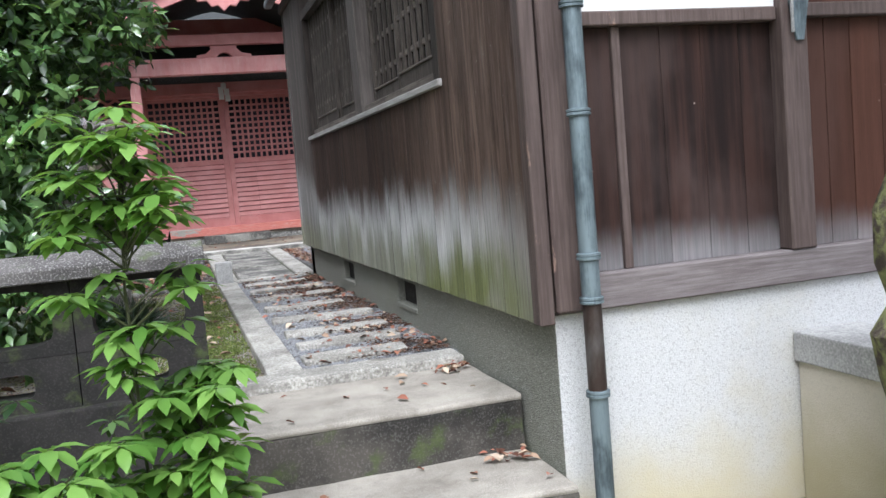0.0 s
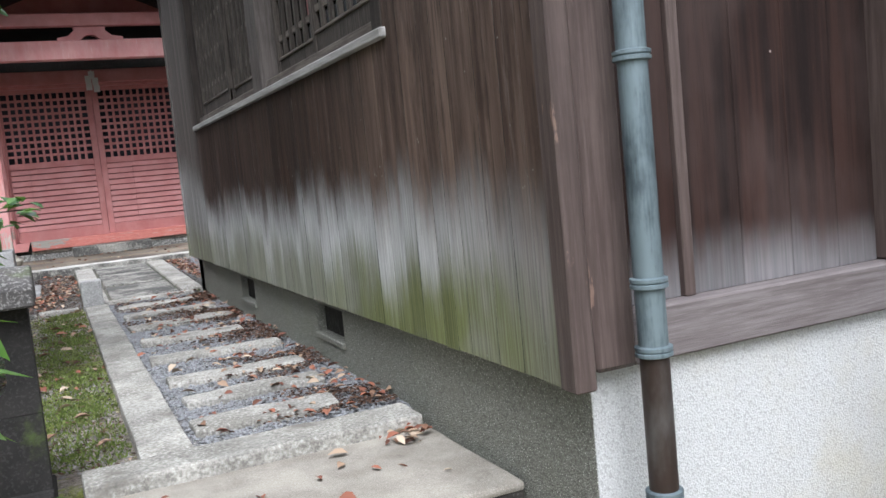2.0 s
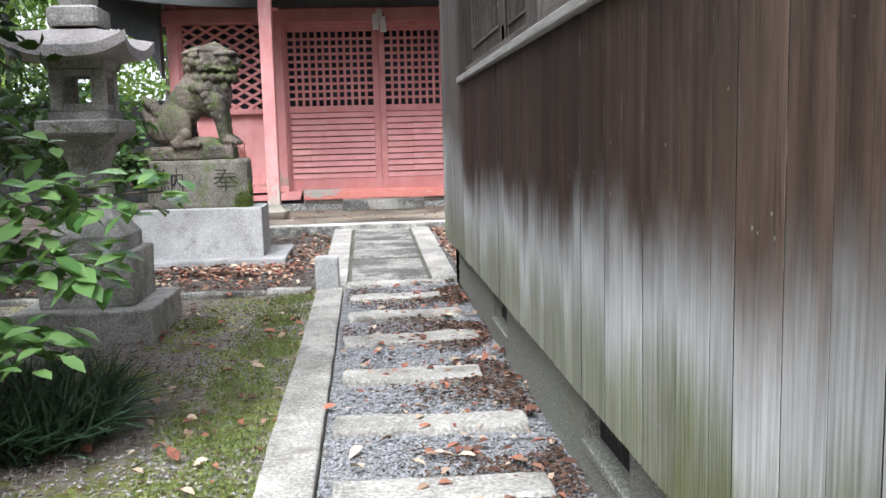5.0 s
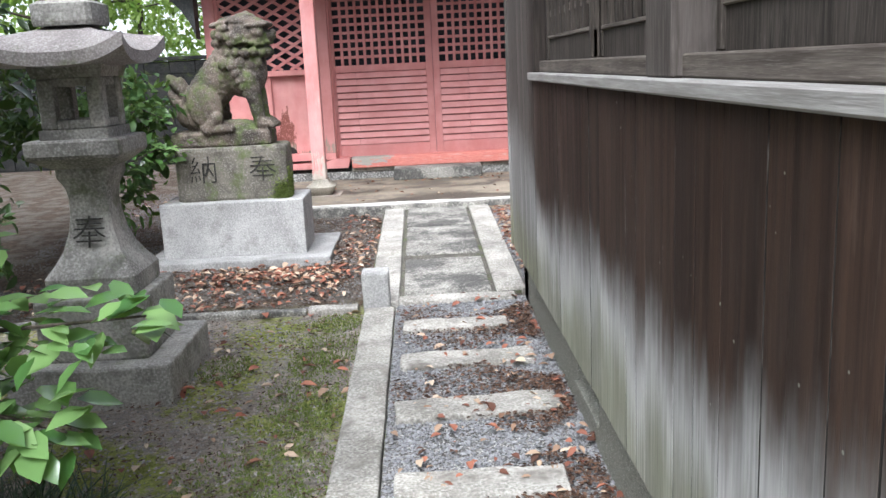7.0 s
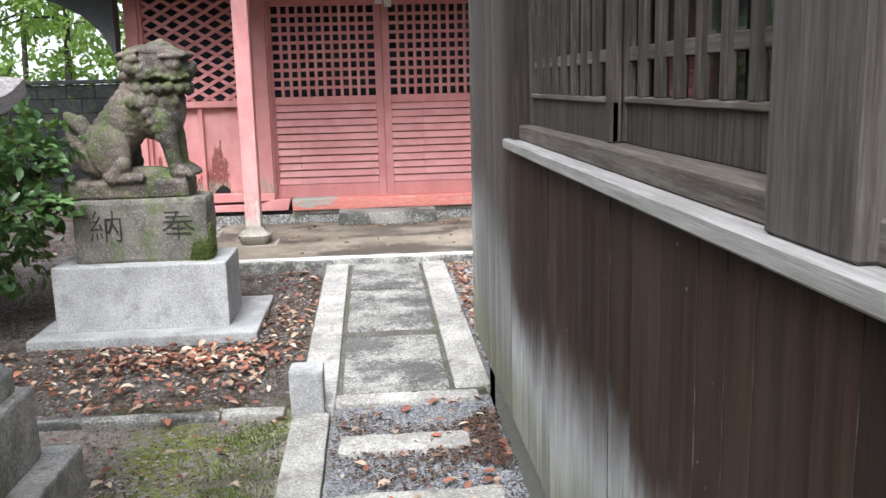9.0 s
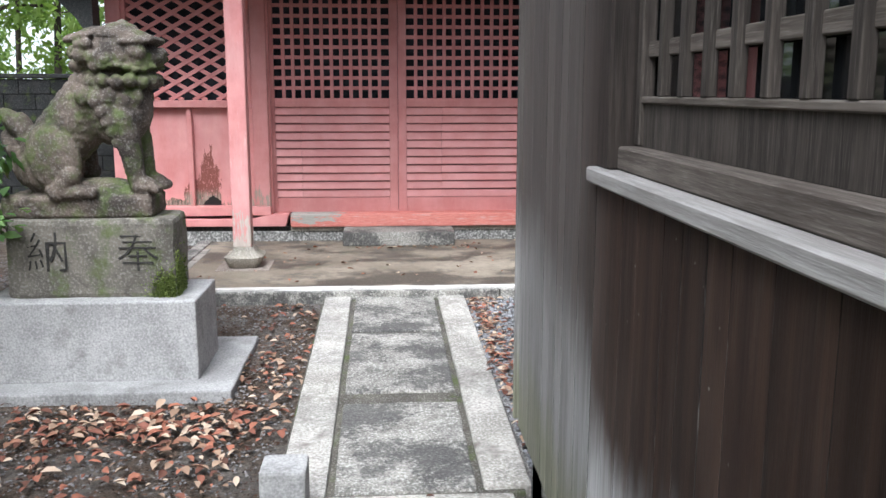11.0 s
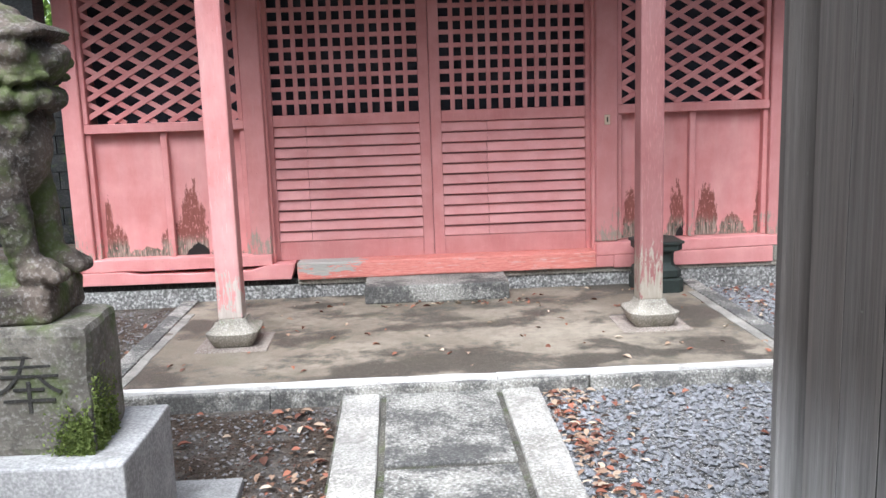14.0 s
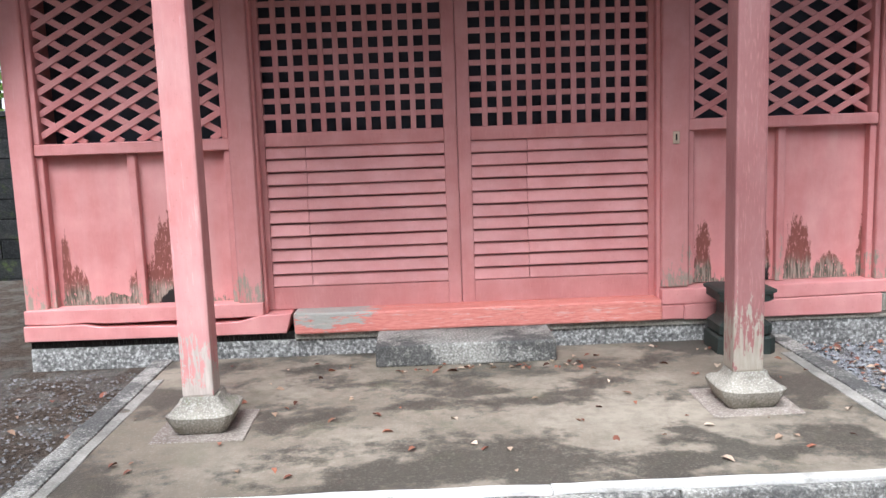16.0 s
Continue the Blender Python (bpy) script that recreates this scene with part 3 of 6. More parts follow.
M["moss"] = leaf_mat("green_moss", (0.07, 0.1, 0.02), (0.21, 0.26, 0.07), 0.8, 0.2)
mb = Nodes("mossy_bark", 0.95)
M["moss_bark"] = mb.bump(mb.noise(50, detail=5), 0.9, 0.02).done(mb.mix(mb.step(mb.noise(16, detail=4), 0.4, 0.62), (0.09, 0.07, 0.055), (0.26, 0.27, 0.11)))
# Bluish dark of the shrine's dim interior, put into a sheet's colour.
sc = Nodes("dim_inner_shade", 0.5)
M["inner_shade"] = sc.done(sc.mix(sc.noise(3), (0.04, 0.045, 0.06), (0.07, 0.078, 0.1)))
# Darkened vermilion: shade between louvre slats, put into the backing's colour.
M["red_shade"] = red_paint("red_gap_shade", 0.25)
M["base_stone"] = stone_mat("grey_pillar_base", (0.17, 0.153, 0.124), (0.34, 0.31, 0.255), 0.25, 0.05, (0.06, 0.055, 0.046), 0.6)
M["pad"] = stone_mat("brown_pad_stone", (0.2, 0.16, 0.132), (0.32, 0.27, 0.225), 0.25, 0, (0.09, 0.07, 0.055), 0.5)
M["coping"] = stone_mat("speckled_coping_stone", (0.06, 0.055, 0.052), (0.15, 0.138, 0.132), 0.25, 0.08, (0.05, 0.045, 0.045), 0.5)
dbm = Nodes("brown_debris", 0.9)
M["debris"] = dbm.done(dbm.mix(dbm.geo.outputs["Random Per Island"], (0.025, 0.014, 0.01), (0.15, 0.085, 0.055)))
bk = Nodes("bright_overcast_distance", 1.0)
em = bk.t.nodes.new("ShaderNodeEmission")
em.inputs[0].default_value, em.inputs[1].default_value = (0.93, 0.97, 1.0, 1.0), 0.9
bk.link(em.outputs[0], bk.t.nodes["Material Output"].inputs[0])
M["backdrop"] = bk.mat
# The doors' own red, darkened to include the shade of their recess.
M["red_door"] = red_paint("shaded_door_vermilion", 0.94, 0.1)
M["red_dull"] = red_paint("dull_pillar_vermilion", 0.42, 0.06, (), 1.2, (), (0.46, 0.43, 0.36))
cream = Nodes("cream_enamel", 0.5)
M["cream"] = cream.done(cream.mix(cream.noise(40), (0.5, 0.36, 0.26), (0.66, 0.52, 0.4)))

# ------------------------------------------------------------ ground
GARDEN, PATH = 0.55, 0.585
BX, BY0, BY1 = 1.29, 2.985, 9.32          # face of the side boards, near and far corner


def path_z(y):
    return 0.60 + max(0.0, (y - 9.3)) * 0.026


gb = bmesh.new()
xs = [-60, -20, -8, -4, -2.5, -1.5, -0.9, -0.45, 0.0, 0.35, 1.36, 2.0, 2.8, 3.6, 5, 9, 20, 60]
ys = [-60, -20, -6, -2, 0, 2, 3.09, 4.2, 4.24, 5, 6, 7, 8, 9, 10, 11, 12, 13, 14.5, 16, 18, 22, 30, 60]


def ground_z(x, y):
    if y < 4.22:
        return 0.0 if x < 2.9 else 0.62
    if x > 1.3:
        return GARDEN
    return GARDEN + max(0.0, min(y, 14) - 9.3) * 0.028 + 0.02 * noise.noise(Vector((x * 1.3, y * 1.3, 0)))


gv = [[gb.verts.new((x, y, ground_z(x, y))) for x in xs] for y in ys]
for j in range(len(ys) - 1):
    for i in range(len(xs) - 1):
        gb.faces.new((gv[j][i], gv[j][i + 1], gv[j + 1][i + 1], gv[j + 1][i]))
tagged(obj("ground", gb, M["ground"]), "dark garden soil with moss patches", "ground", kind="structure")

# steps up to the path
for nm, y0_, y1_, z0_, z1_, lab in (("step_lower", 2.9, 3.45, -0.05, 0.315, "worn concrete entrance step"), ("step_upper", 3.41, 4.12, -0.05, 0.555, "worn concrete step with a damp stained, shade-darkened riser")):
    st_ = thing(nm, lab, "step", kind="structure")
    part("tread", worn_box(0.073, 1.332, y0_, y1_, z1_ - 0.03, z1_, 0.012, 8, 0.005, 1), M["step"], st_)
    # Riser is stained, and darkened further to set its shade against the tread.
    part("riser", worn_box(0.075, 1.332, y0_ + 0.003, y1_, z0_, z1_ - 0.028, 0.008, 10, 0.005, 2), M["step_dark"], st_, "damp stained riser, darkened further for its shade")
tagged(obj("edge_stone", worn_box(0.168, 1.308, 4.098, 4.305, 0.42, 0.606, 0.012, 10, 0.006, 3), M["granite_worn"]), "pale granite edging stone at the top step", "kerb", kind="structure")

# path: gravel bed, kerbs, sleepers, slabs
path = thing("path", "gravel path with granite sleepers and kerb", "path", kind="structure")
part("gravel_bed", box(0.54, 1.352, 4.3, 9.3, 0.4, PATH - 0.012, 0), M["gravel_bed"], path)
for k, (a, b) in enumerate(((4.312, 5.7), (5.706, 6.8), (6.806, 9.085))):
    part("kerb_stone", worn_box(0.355, 0.535, a, b, 0.42, 0.604, 0.012, 10, 0.006, 10 + k), M["granite_worn"], path)
for k, (y, d, x0, x1, turn) in enumerate(((4.49, .195, .57, 1.13, 0.5), (4.955, .17, .60, 1.205, 0), (5.40, .18, .585, 1.23, -2), (6.035, .17, .567, 1.27, -3.5),
                                          (6.66, .19, .587, 1.195, 0), (7.335, .215, .58, 1.29, 3.5), (7.98, .2, .59, 1.255, 1.5), (8.59, .18, .592, 1.18, 0))):
    bm = worn_box(x0, x1, y, y + d, 0.45, 0.606, 0.012, 8, 0.011, 20 + k)
    bmesh.ops.rotate(bm, verts=bm.verts[:], cent=(x0, y, 0.6), matrix=Matrix.Rotation(radians(turn), 3, "Z"))
    part("sleeper_stone", bm, M["granite_worn"], path)
part("end_strip", worn_box(0.515, 1.29, 9.19, 9.315, 0.45, 0.606, 0.01, 6, 0.005, 31), M["granite_worn"], path)


def sloped(bm):
    for v in bm.verts:
        v.co.z += path_z(v.co.y) - 0.60
    return bm


part("mortar_bed", sloped(box(0.36, 1.34, 9.33, 12.33, 0.4, 0.592, 0)), M["mortar"], path)
for k, (a, b) in enumerate(((9.345, 10.27), (10.42, 11.43), (11.47, 12.325))):
    part("paving_slab", sloped(worn_box(0.59, 1.15, a, b, 0.5, 0.606, 0.01, 10, 0.005, 40 + k)), M["slab"], path)
part("kerb_stone", sloped(worn_box(0.37, 0.56, 9.15, 12.325, 0.42, 0.612, 0.012, 14, 0.006, 45)), M["granite_worn"], path)
part("kerb_stone", sloped(worn_box(1.18, 1.372, 9.36, 12.325, 0.42, 0.612, 0.014, 14, 0.006, 46)), M["granite_worn"], path)
tagged(obj("marker_post", worn_box(0.345, 0.51, 9.09, 9.25, 0.4, 0.815, 0.012, 4, 0.005, 50), M["granite"]), "short square granite marker post beside the path", "stone post")
tagged(obj("border_stone", worn_box(0.0, 0.31, 9.13, 9.22, 0.45, 0.6, 0.01, 4, 0.008, 51), M["granite_worn"]), "small flat granite border stone in the soil", "border", kind="structure")
tagged(obj("border_stone", worn_box(-2.4, -0.02, 9.16, 9.23, 0.45, 0.588, 0.012, 12, 0.014, 52), M["slab"]), "thin half-buried stone border across the garden", "border", kind="structure")

# gravel yard beside the slabs
tagged(obj("gravel_yard", box(1.366, 9.0, 9.35, 17.5, 0.3, 0.65, 0), M["gravel_bed"]), "grey gravel yard beside the shrine", "ground", kind="structure")

# ------------------------------------------------------------ hall with board cladding
FX = 1.352
base = thing("wall_base", "washed-pebble plaster foundation with vents", "foundation", kind="structure")


def wall_run(axis, at, thick, u0, u1, z0, z1, holes):
    """A wall along an axis with real openings (u0, u1, z0, z1)."""
    bm = bmesh.new()
    us = sorted({u0, u1, *[h for q in holes for h in q[:2]]})
    for a, b in zip(us, us[1:]):
        hs = [q for q in holes if q[0] <= a and q[1] >= b]
        spans = [(z0, z1)] if not hs else [(z0, hs[0][2]), (hs[0][3], z1)]
        for lo, hi in spans:
            if hi - lo < 1e-4:
                continue
            if axis == "y":
                add_box(bm, at, at + thick, a, b, lo, hi)
            else:
                add_box(bm, a, b, at, at + thick, lo, hi)
    bmesh.ops.remove_doubles(bm, verts=bm.verts[:], dist=1e-5)
    inner = [f for f in bm.faces if any(g is not f and (g.calc_center_median() - f.calc_center_median()).length < 1e-5 for v in f.verts for g in v.link_faces)]
    bmesh.ops.delete(bm, geom=inner, context="FACES")
    return bm


VENTS = [(5.09, 5.53, 0.71, 0.86), (6.99, 7.42, 0.70, 0.855)]
part("foundation_side", wall_run("y", FX, 0.09, 3.058, BY1 - 0.06, -0.1, 0.93, VENTS), M["found_side"], base)
for a, b, lo, hi in VENTS:
    # Near-black sheet just inside the opening, in place of the void's shade.
    part("vent_recess", box(FX + 0.045, FX + 0.06, a + 0.001, b - 0.001, lo + 0.001, hi - 0.001, 0), M["room_shade"], base, "dark sheet holding the vent's inner shade")
    part("vent_ledge", box(FX - 0.012, FX + 0.06, a - 0.01, b + 0.01, lo - 0.03, lo - 0.002, 0.004), M["found_side"], base)
part("foundation_front", box(FX + 0.002, 4.2, 3.055, 3.25, -0.1, 0.93, 0.0), M["found_white"], base)
part("foundation_back", box(FX, 6.2, BY1 - 0.25, BY1 - 0.062, 0, 0.93, 0.0), M["found_side"], base)

# side wall: boards, window band
WY0, WY1, SILL, WTOP, TOP = 4.06, 8.16, 1.938, 3.05, 3.32
side = thing("wall_side", "weathered cedar boards, bleached low and green with algae", "wall", kind="structure")
part("board_backing", wall_run("y", BX + 0.03, 0.07, BY0 + 0.14, BY1 - 0.02, 0.91, TOP, [(WY0, WY1, SILL, WTOP)]), M["room_shade"], side)
y = BY0
board_meshes = {}


def board_mesh(w, h, t, mat):
    key = (round(w, 3), round(h, 3), mat.name)
    if key not in board_meshes:
        c = 0.0006
        v = [(0, c, 0), (0, w - c, 0), (c, w, 0), (t, w, 0), (t, 0, 0), (c, 0, 0)]
        v += [(p[0], p[1], h) for p in v]
        f = [(0, 6, 7, 1), (1, 7, 8, 2), (2, 8, 9, 3), (3, 9, 10, 4), (4, 10, 11, 5), (5, 11, 6, 0), (0, 1, 2, 3, 4, 5), (11, 10, 9, 8, 7, 6)]
        me = mesh_from("board", v, [q[::-1] for q in f], mat)
        # Edge faces get the near-black shade colour so joints read as dark gaps.
        me.materials.append(M["room_shade"])
        me.polygons[2].material_index = me.polygons[4].material_index = 1
        board_meshes[key] = me
    return board_meshes[key]


widths = (0.095, 0.11, 0.125, 0.14, 0.16, 0.175)
edges = [BY0 + 0.055]
while edges[-1] < BY1 - 0.12:
    w = rnd.choice(widths if edges[-1] < WY1 - 0.01 else (0.075, 0.09, 0.1))
    for stop in (WY0, 4.955, WY1, BY1):
        if edges[-1] < stop - 0.001 < edges[-1] + w + 0.06:
            w = stop - edges[-1]
            break
    edges.append(edges[-1] + w)
for a, b in zip(edges, edges[1:]):
    gap = 0.0035 if abs(b - 4.955) > 0.01 else 0.009
    full = b <= WY0 + 0.01 or a >= WY1 - 0.01
    h = (TOP if full else SILL - 0.005) - 0.905
    dx = rnd.uniform(-0.0012, 0.0012)
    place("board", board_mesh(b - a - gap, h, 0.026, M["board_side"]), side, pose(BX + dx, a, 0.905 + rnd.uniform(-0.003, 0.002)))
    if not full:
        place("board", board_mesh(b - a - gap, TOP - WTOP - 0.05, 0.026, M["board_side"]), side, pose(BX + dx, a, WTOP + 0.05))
part("corner_board", box(BX - 0.035, BX + 0.026, BY0 - 0.022, BY0 + 0.052, 0.912, TOP, 0.005), M["wood_post"], side, "reddish-brown cover board at the corner")
part("end_board", box(BX - 0.006, BX + 0.14, BY1 + 0.002, BY1 + 0.028, 0.9, TOP, 0.004), M["board_side"], side)
part("wall_plate", box(BX - 0.03, BX + 0.12, BY0 - 0.02, BY1 + 0.03, TOP, TOP + 0.09, 0.006), M["wood_rail"], side)

win = thing("window_1", "weathered wooden lattice window with a projecting sill", "window", kind="structure")
part("window_sill", box(BX - 0.024, BX + 0.10, WY0 - 0.03, WY1 + 0.01, SILL - 0.006, SILL + 0.03, 0.005), M["wood_sill"], win, "pale weathered projecting sill")
part("bottom_rail", box(BX + 0.02, BX + 0.10, WY0, WY1, SILL + 0.03, SILL + 0.082, 0.005), M["wood_dusty"], win)
part("top_rail", box(BX + 0.0, BX + 0.10, WY0, WY1, WTOP - 0.03, WTOP + 0.05, 0.004), M["wood_rail"], win)
for a in (WY0, WY1 - 0.1):
    part("jamb", box(BX - 0.002, BX + 0.10, a, a + 0.1, SILL + 0.03, WTOP - 0.03, 0.005), M["wood_frame"], win)
part("mullion", box(BX - 0.004, BX + 0.10, 5.85, 6.07, SILL + 0.03, WTOP - 0.03, 0.006), M["wood_mullion"], win)


def sash(y0, y1, x):
    """One sliding sash: stiles, dusty kick panel, upright bars before cross rails, glass behind."""
    s = part("sash_panel", box(x + 0.01, x + 0.022, y0, y1, SILL + 0.083, 2.115, 0), M["wood_kick"], win)
    for a in (y0, y1 - 0.034):
        part("stile", box(x, x + 0.032, a, a + 0.034, SILL + 0.084, WTOP - 0.03, 0.003), M["wood_kick"], s)
    part("lock_rail", box(x + 0.002, x + 0.03, y0 + 0.034, y1 - 0.034, 2.113, 2.128, 0.003), M["wood_dusty"], s)
    n = max(4, round((y1 - y0 - 0.07) / 0.118))
    for i in range(1, n):
        yy = y0 + 0.034 + (y1 - y0 - 0.068) * i / n
        part("lattice_bar", box(x + 0.001, x + 0.022, yy - 0.013, yy + 0.013, 2.128, WTOP - 0.03, 0.002), M["wood_kick"], s)
    for z in (2.225, 2.44, 2.655, 2.87):
        part("lattice_rail", box(x + 0.014, x + 0.03, y0 + 0.034, y1 - 0.034, z - 0.016, z + 0.016, 0.002), M["wood_dusty"], s)
    part("pane", box(x + 0.034, x + 0.038, y0 + 0.02, y1 - 0.02, 2.12, WTOP - 0.03, 0), M["glass"], s)


for y0, y1, x in ((WY0 + 0.1, 5.06, BX + 0.055), (5.02, 5.85, BX + 0.09), (6.07, 7.06, BX + 0.09), (7.02, WY1 - 0.1, BX + 0.055)):
    sash(y0, y1, x)
# Sheet close behind the panes, coloured for the darkness of the room.
part("room_backing", box(BX + 0.16, BX + 0.2, WY0 - 0.1, WY1 + 0.1, SILL - 0.1, WTOP + 0.2, 0), M["room_shade"], win)

# front wall: posts, panels, beam, white plaster above
front = thing("wall_front", "brown plank wall with pale plaster above", "wall", kind="structure")
part("corner_post", box(FX - 0.008, FX + 0.115, 3.0, 3.12, 0.94, 3.4, 0.012), M["wood_post"], front, "brown square corner post")
part("sill_beam", box(FX + 0.115, 4.2, 3.02, 3.2, 0.936, 1.075, 0.006), M["wood_beam"], front, "pale weathered sill beam")
part("top_rail", box(FX + 0.115, 2.42, 3.035, 3.18, 2.02, 2.076, 0.005), M["wood_post"], front)
part("top_rail", box(2.552, 4.2, 3.035, 3.18, 2.03, 2.088, 0.005), M["wood_post"], front)
part("post", box(2.425, 2.55, 3.01, 3.2, 1.075, 3.4, 0.007), M["wood_post"], front, "reddish-brown square post")
part("post", box(3.75, 3.87, 3.01, 3.2, 1.065, 3.4, 0.007), M["wood_post"], front, "reddish-brown square post")
part("plaster_panel", box(FX + 0.1, 2.43, 3.055, 3.18, 2.076, 3.4, 0), M["white_plaster"], front, "bright white plaster")
part("backing", box(FX + 0.1, 4.2, 3.13, 3.2, 1.075, 2.02, 0), M["room_shade"], front)
part("backing", box(2.55, 4.2, 3.13, 3.2, 2.088, 3.4, 0), M["room_shade"], front)
part("corner_batten", box(1.68, 1.716, 3.065, 3.128, 1.076, 2.02, 0.003), M["wood_post"], front)
for a, b in ((FX + 0.118, 1.679), (1.717, 1.9), (1.9025, 2.085), (2.0875, 2.266), (2.2685, 2.424), (2.552, 2.69), (2.6925, 2.822), (2.8245, 2.98), (2.9825, 3.14), (3.1425, 3.3), (3.3025, 3.45), (3.4525, 3.6), (3.6025, 3.748)):
    dy = rnd.uniform(-0.002, 0.002)
    part("board", box(a, b, 3.085 + dy, 3.11 + dy, 1.075, 2.03 if a > 2.5 else 2.02, 0.002), M["board_front"], front)
    if a > 2.5:
        part("board", box(a, b, 3.085 + dy, 3.11 + dy, 2.088, 3.4, 0.003), M["board_front"], front)
# a small iron bracket on the post
br = thing("bracket", "small grey steel bracket on a post", "bracket")
part("plate", prism([(2.455, 2.09), (2.55, 2.09), (2.52, 1.93), (2.485, 1.93)], 2.996, 3.009, 0.002), M["copper"], br)
part("rod", box(2.455, 2.467, 2.985, 2.996, 1.96, 2.1, 0.002), M["granite"], br)

# plain shell that closes the hall
tagged(obj("wall_back", box(BX + 0.14, 6.2, BY1 - 0.09, BY1 - 0.01, 0.93, 3.4, 0), M["board_side"]), "weathered board wall", "wall", kind="structure")
tagged(obj("wall_end", box(4.2, 4.3, 3.06, BY1 - 0.1, 0, 3.4, 0), M["board_front"]), "weathered board wall", "wall", kind="structure")
tagged(obj("ceiling", box(FX + 0.1, 4.2, 3.2, BY1 - 0.1, 3.3, 3.36, 0), M["room_shade"]), "dark boarded ceiling", "ceiling", kind="structure")
hall_roof = thing("hall_roof", "low dark metal roof over the hall", "roof", kind="structure")
part("roof_deck", prism([(BX - 0.12, 3.44), (BX - 0.12, 3.5), (2.75, 4.3), (4.5, 3.5), (4.5, 3.44), (2.75, 4.22)], BY0 + 0.02, BY1 + 0.06), M["roof"], hall_roof)
part("gable", prism([(BX, 3.42), (4.2, 3.42), (2.75, 4.2)], 3.1, 3.2), M["white_plaster"], hall_roof)
part("gutter", box(BX - 0.17, BX - 0.09, BY0 - 0.1, BY1 + 0.08, 3.39, 3.46, 0.02, 2), M["copper"], hall_roof, "green copper gutter")

# downpipe with bamboo-like rings
pipe = thing("downpipe", "blue-green copper downpipe with ringed joints", "drainpipe", at=(1.437, 2.9, 0))
for z0, z1, mat, lab in ((0.0, 0.65, "copper", ""), (0.65, 1.0, "copper_brown", "brown unpatinated copper length"), (1.0, 3.3, "copper", "")):
    p = part("pipe_length", lathe([(0.0355, z0), (0.0355, z1)], 28), M[mat], pipe, lab)
    smooth(p)
for z in (0.648, 1.0, 1.163, 1.69, 2.075, 2.5, 2.9):
    p = part("ring_joint", lathe([(0.037, z - 0.014), (0.045, z - 0.011), (0.045, z - 0.003), (0.041, z), (0.045, z + 0.003), (0.045, z + 0.011), (0.037, z + 0.014)], 28), M["copper"], pipe)
    smooth(p)

# stone-capped retaining wall at the front
rw = thing("retaining_wall", "low beige wall with a granite cap", "wall", kind="structure")
part("wall_body", box(2.452, 2.75, -3.0, 3.05, -0.1, 0.6, 0.006), M["beige"], rw)
for a, b in ((-3.0, -1.2), (-1.195, 0.6), (0.605, 1.85), (1.855, 3.05)):
    part("cap_stone", worn_box(2.432, 2.77, a, b, 0.6, 0.728, 0.008, 6, 0.002, int(a * 10)), M["granite"], rw)
tagged(obj("gravel_terrace", box(2.77, 9.0, -3.0, 3.05, 0.2, 0.66, 0), M["gravel_bed"]), "gravel terrace behind the low wall", "ground", kind="structure")

# ------------------------------------------------------------ shrine
SY, PZ = 14.6, 0.74                        # door plane, porch floor
porch = thing("porch_floor", "damp concrete porch floor with a white painted edge", "floor", kind="structure")
part("porch_slab", worn_box(-0.84, 2.8, 12.345, 14.42, 0.5, PZ, 0.012, 14, 0.004, 60), M["concrete"], porch)
part("painted_edge", worn_box(-0.80, 1.16, 12.335, 12.395, PZ - 0.02, PZ + 0.004, 0.003, 16, 0.006, 61), M["white_line"], porch, "white painted edge")
part("painted_edge", worn_box(1.165, 2.72, 12.34, 12.395, PZ - 0.02, PZ + 0.004, 0.003, 16, 0.005, 62), M["white_line"], porch, "white painted edge")
part("side_kerb", worn_box(-0.93, -0.82, 12.35, 14.42, 0.5, PZ + 0.012, 0.008, 12, 0.006, 63), M["slab"], porch)
part("side_kerb", worn_box(2.79, 2.9, 12.35, 14.42, 0.5, PZ + 0.012, 0.008, 12, 0.006, 64), M["slab"], porch)
part("painted_edge", worn_box(-0.818, -0.755, 12.42, 14.0, PZ - 0.02, PZ + 0.004, 0.003, 14, 0.007, 66), M["worn_line"], porch, "worn pale painted edge")
part("painted_edge", worn_box(2.72, 2.785, 12.4, 14.05, PZ - 0.02, PZ + 0.004, 0.003, 14, 0.007, 67), M["worn_line"], porch, "worn pale painted edge")
for k, (a, b) in enumerate(((-0.93, 0.0), (0.006, 1.63), (1.637, 2.9))):
    part("front_kerb", worn_box(a, b, 12.29, 12.338, 0.45, PZ - 0.012, 0.01, 12, 0.008, 165 + k), M["slab"], porch)

shrine = thing("shrine", "faded vermilion wooden shrine front with lattice doors", "shrine")
SX0, SX1 = -1.705, 3.65
part("stone_base", worn_box(SX0 + 0.01, SX1 - 0.01, 14.49, 17.2, 0.45, 0.825, 0.012, 16, 0.008, 70), M["granite_dark"], shrine, "grey granite foundation")
part("base_cap", worn_box(-0.09, SX1 - 0.01, 14.475, 14.7, 0.823, 0.862, 0.006, 14, 0.004, 71), M["base_stone"], shrine, "grey-green stone strip")
part("base_cap", worn_box(SX0 + 0.01, -0.095, 14.5, 14.7, 0.823, 0.872, 0.006, 10, 0.004, 73), M["room_shade"], shrine)
part("ground_sill", prism([(SX0 - 0.005, 0.878), (-0.135, 0.872), (-0.1, 0.99), (-0.3, 0.985), (-0.42, 0.952), (-0.8, 0.944), (-1.25, 0.953), (-1.35, 0.972), (SX0 - 0.005, 0.972)], 14.455, 14.7, 0.004), M["red_sill"], shrine)
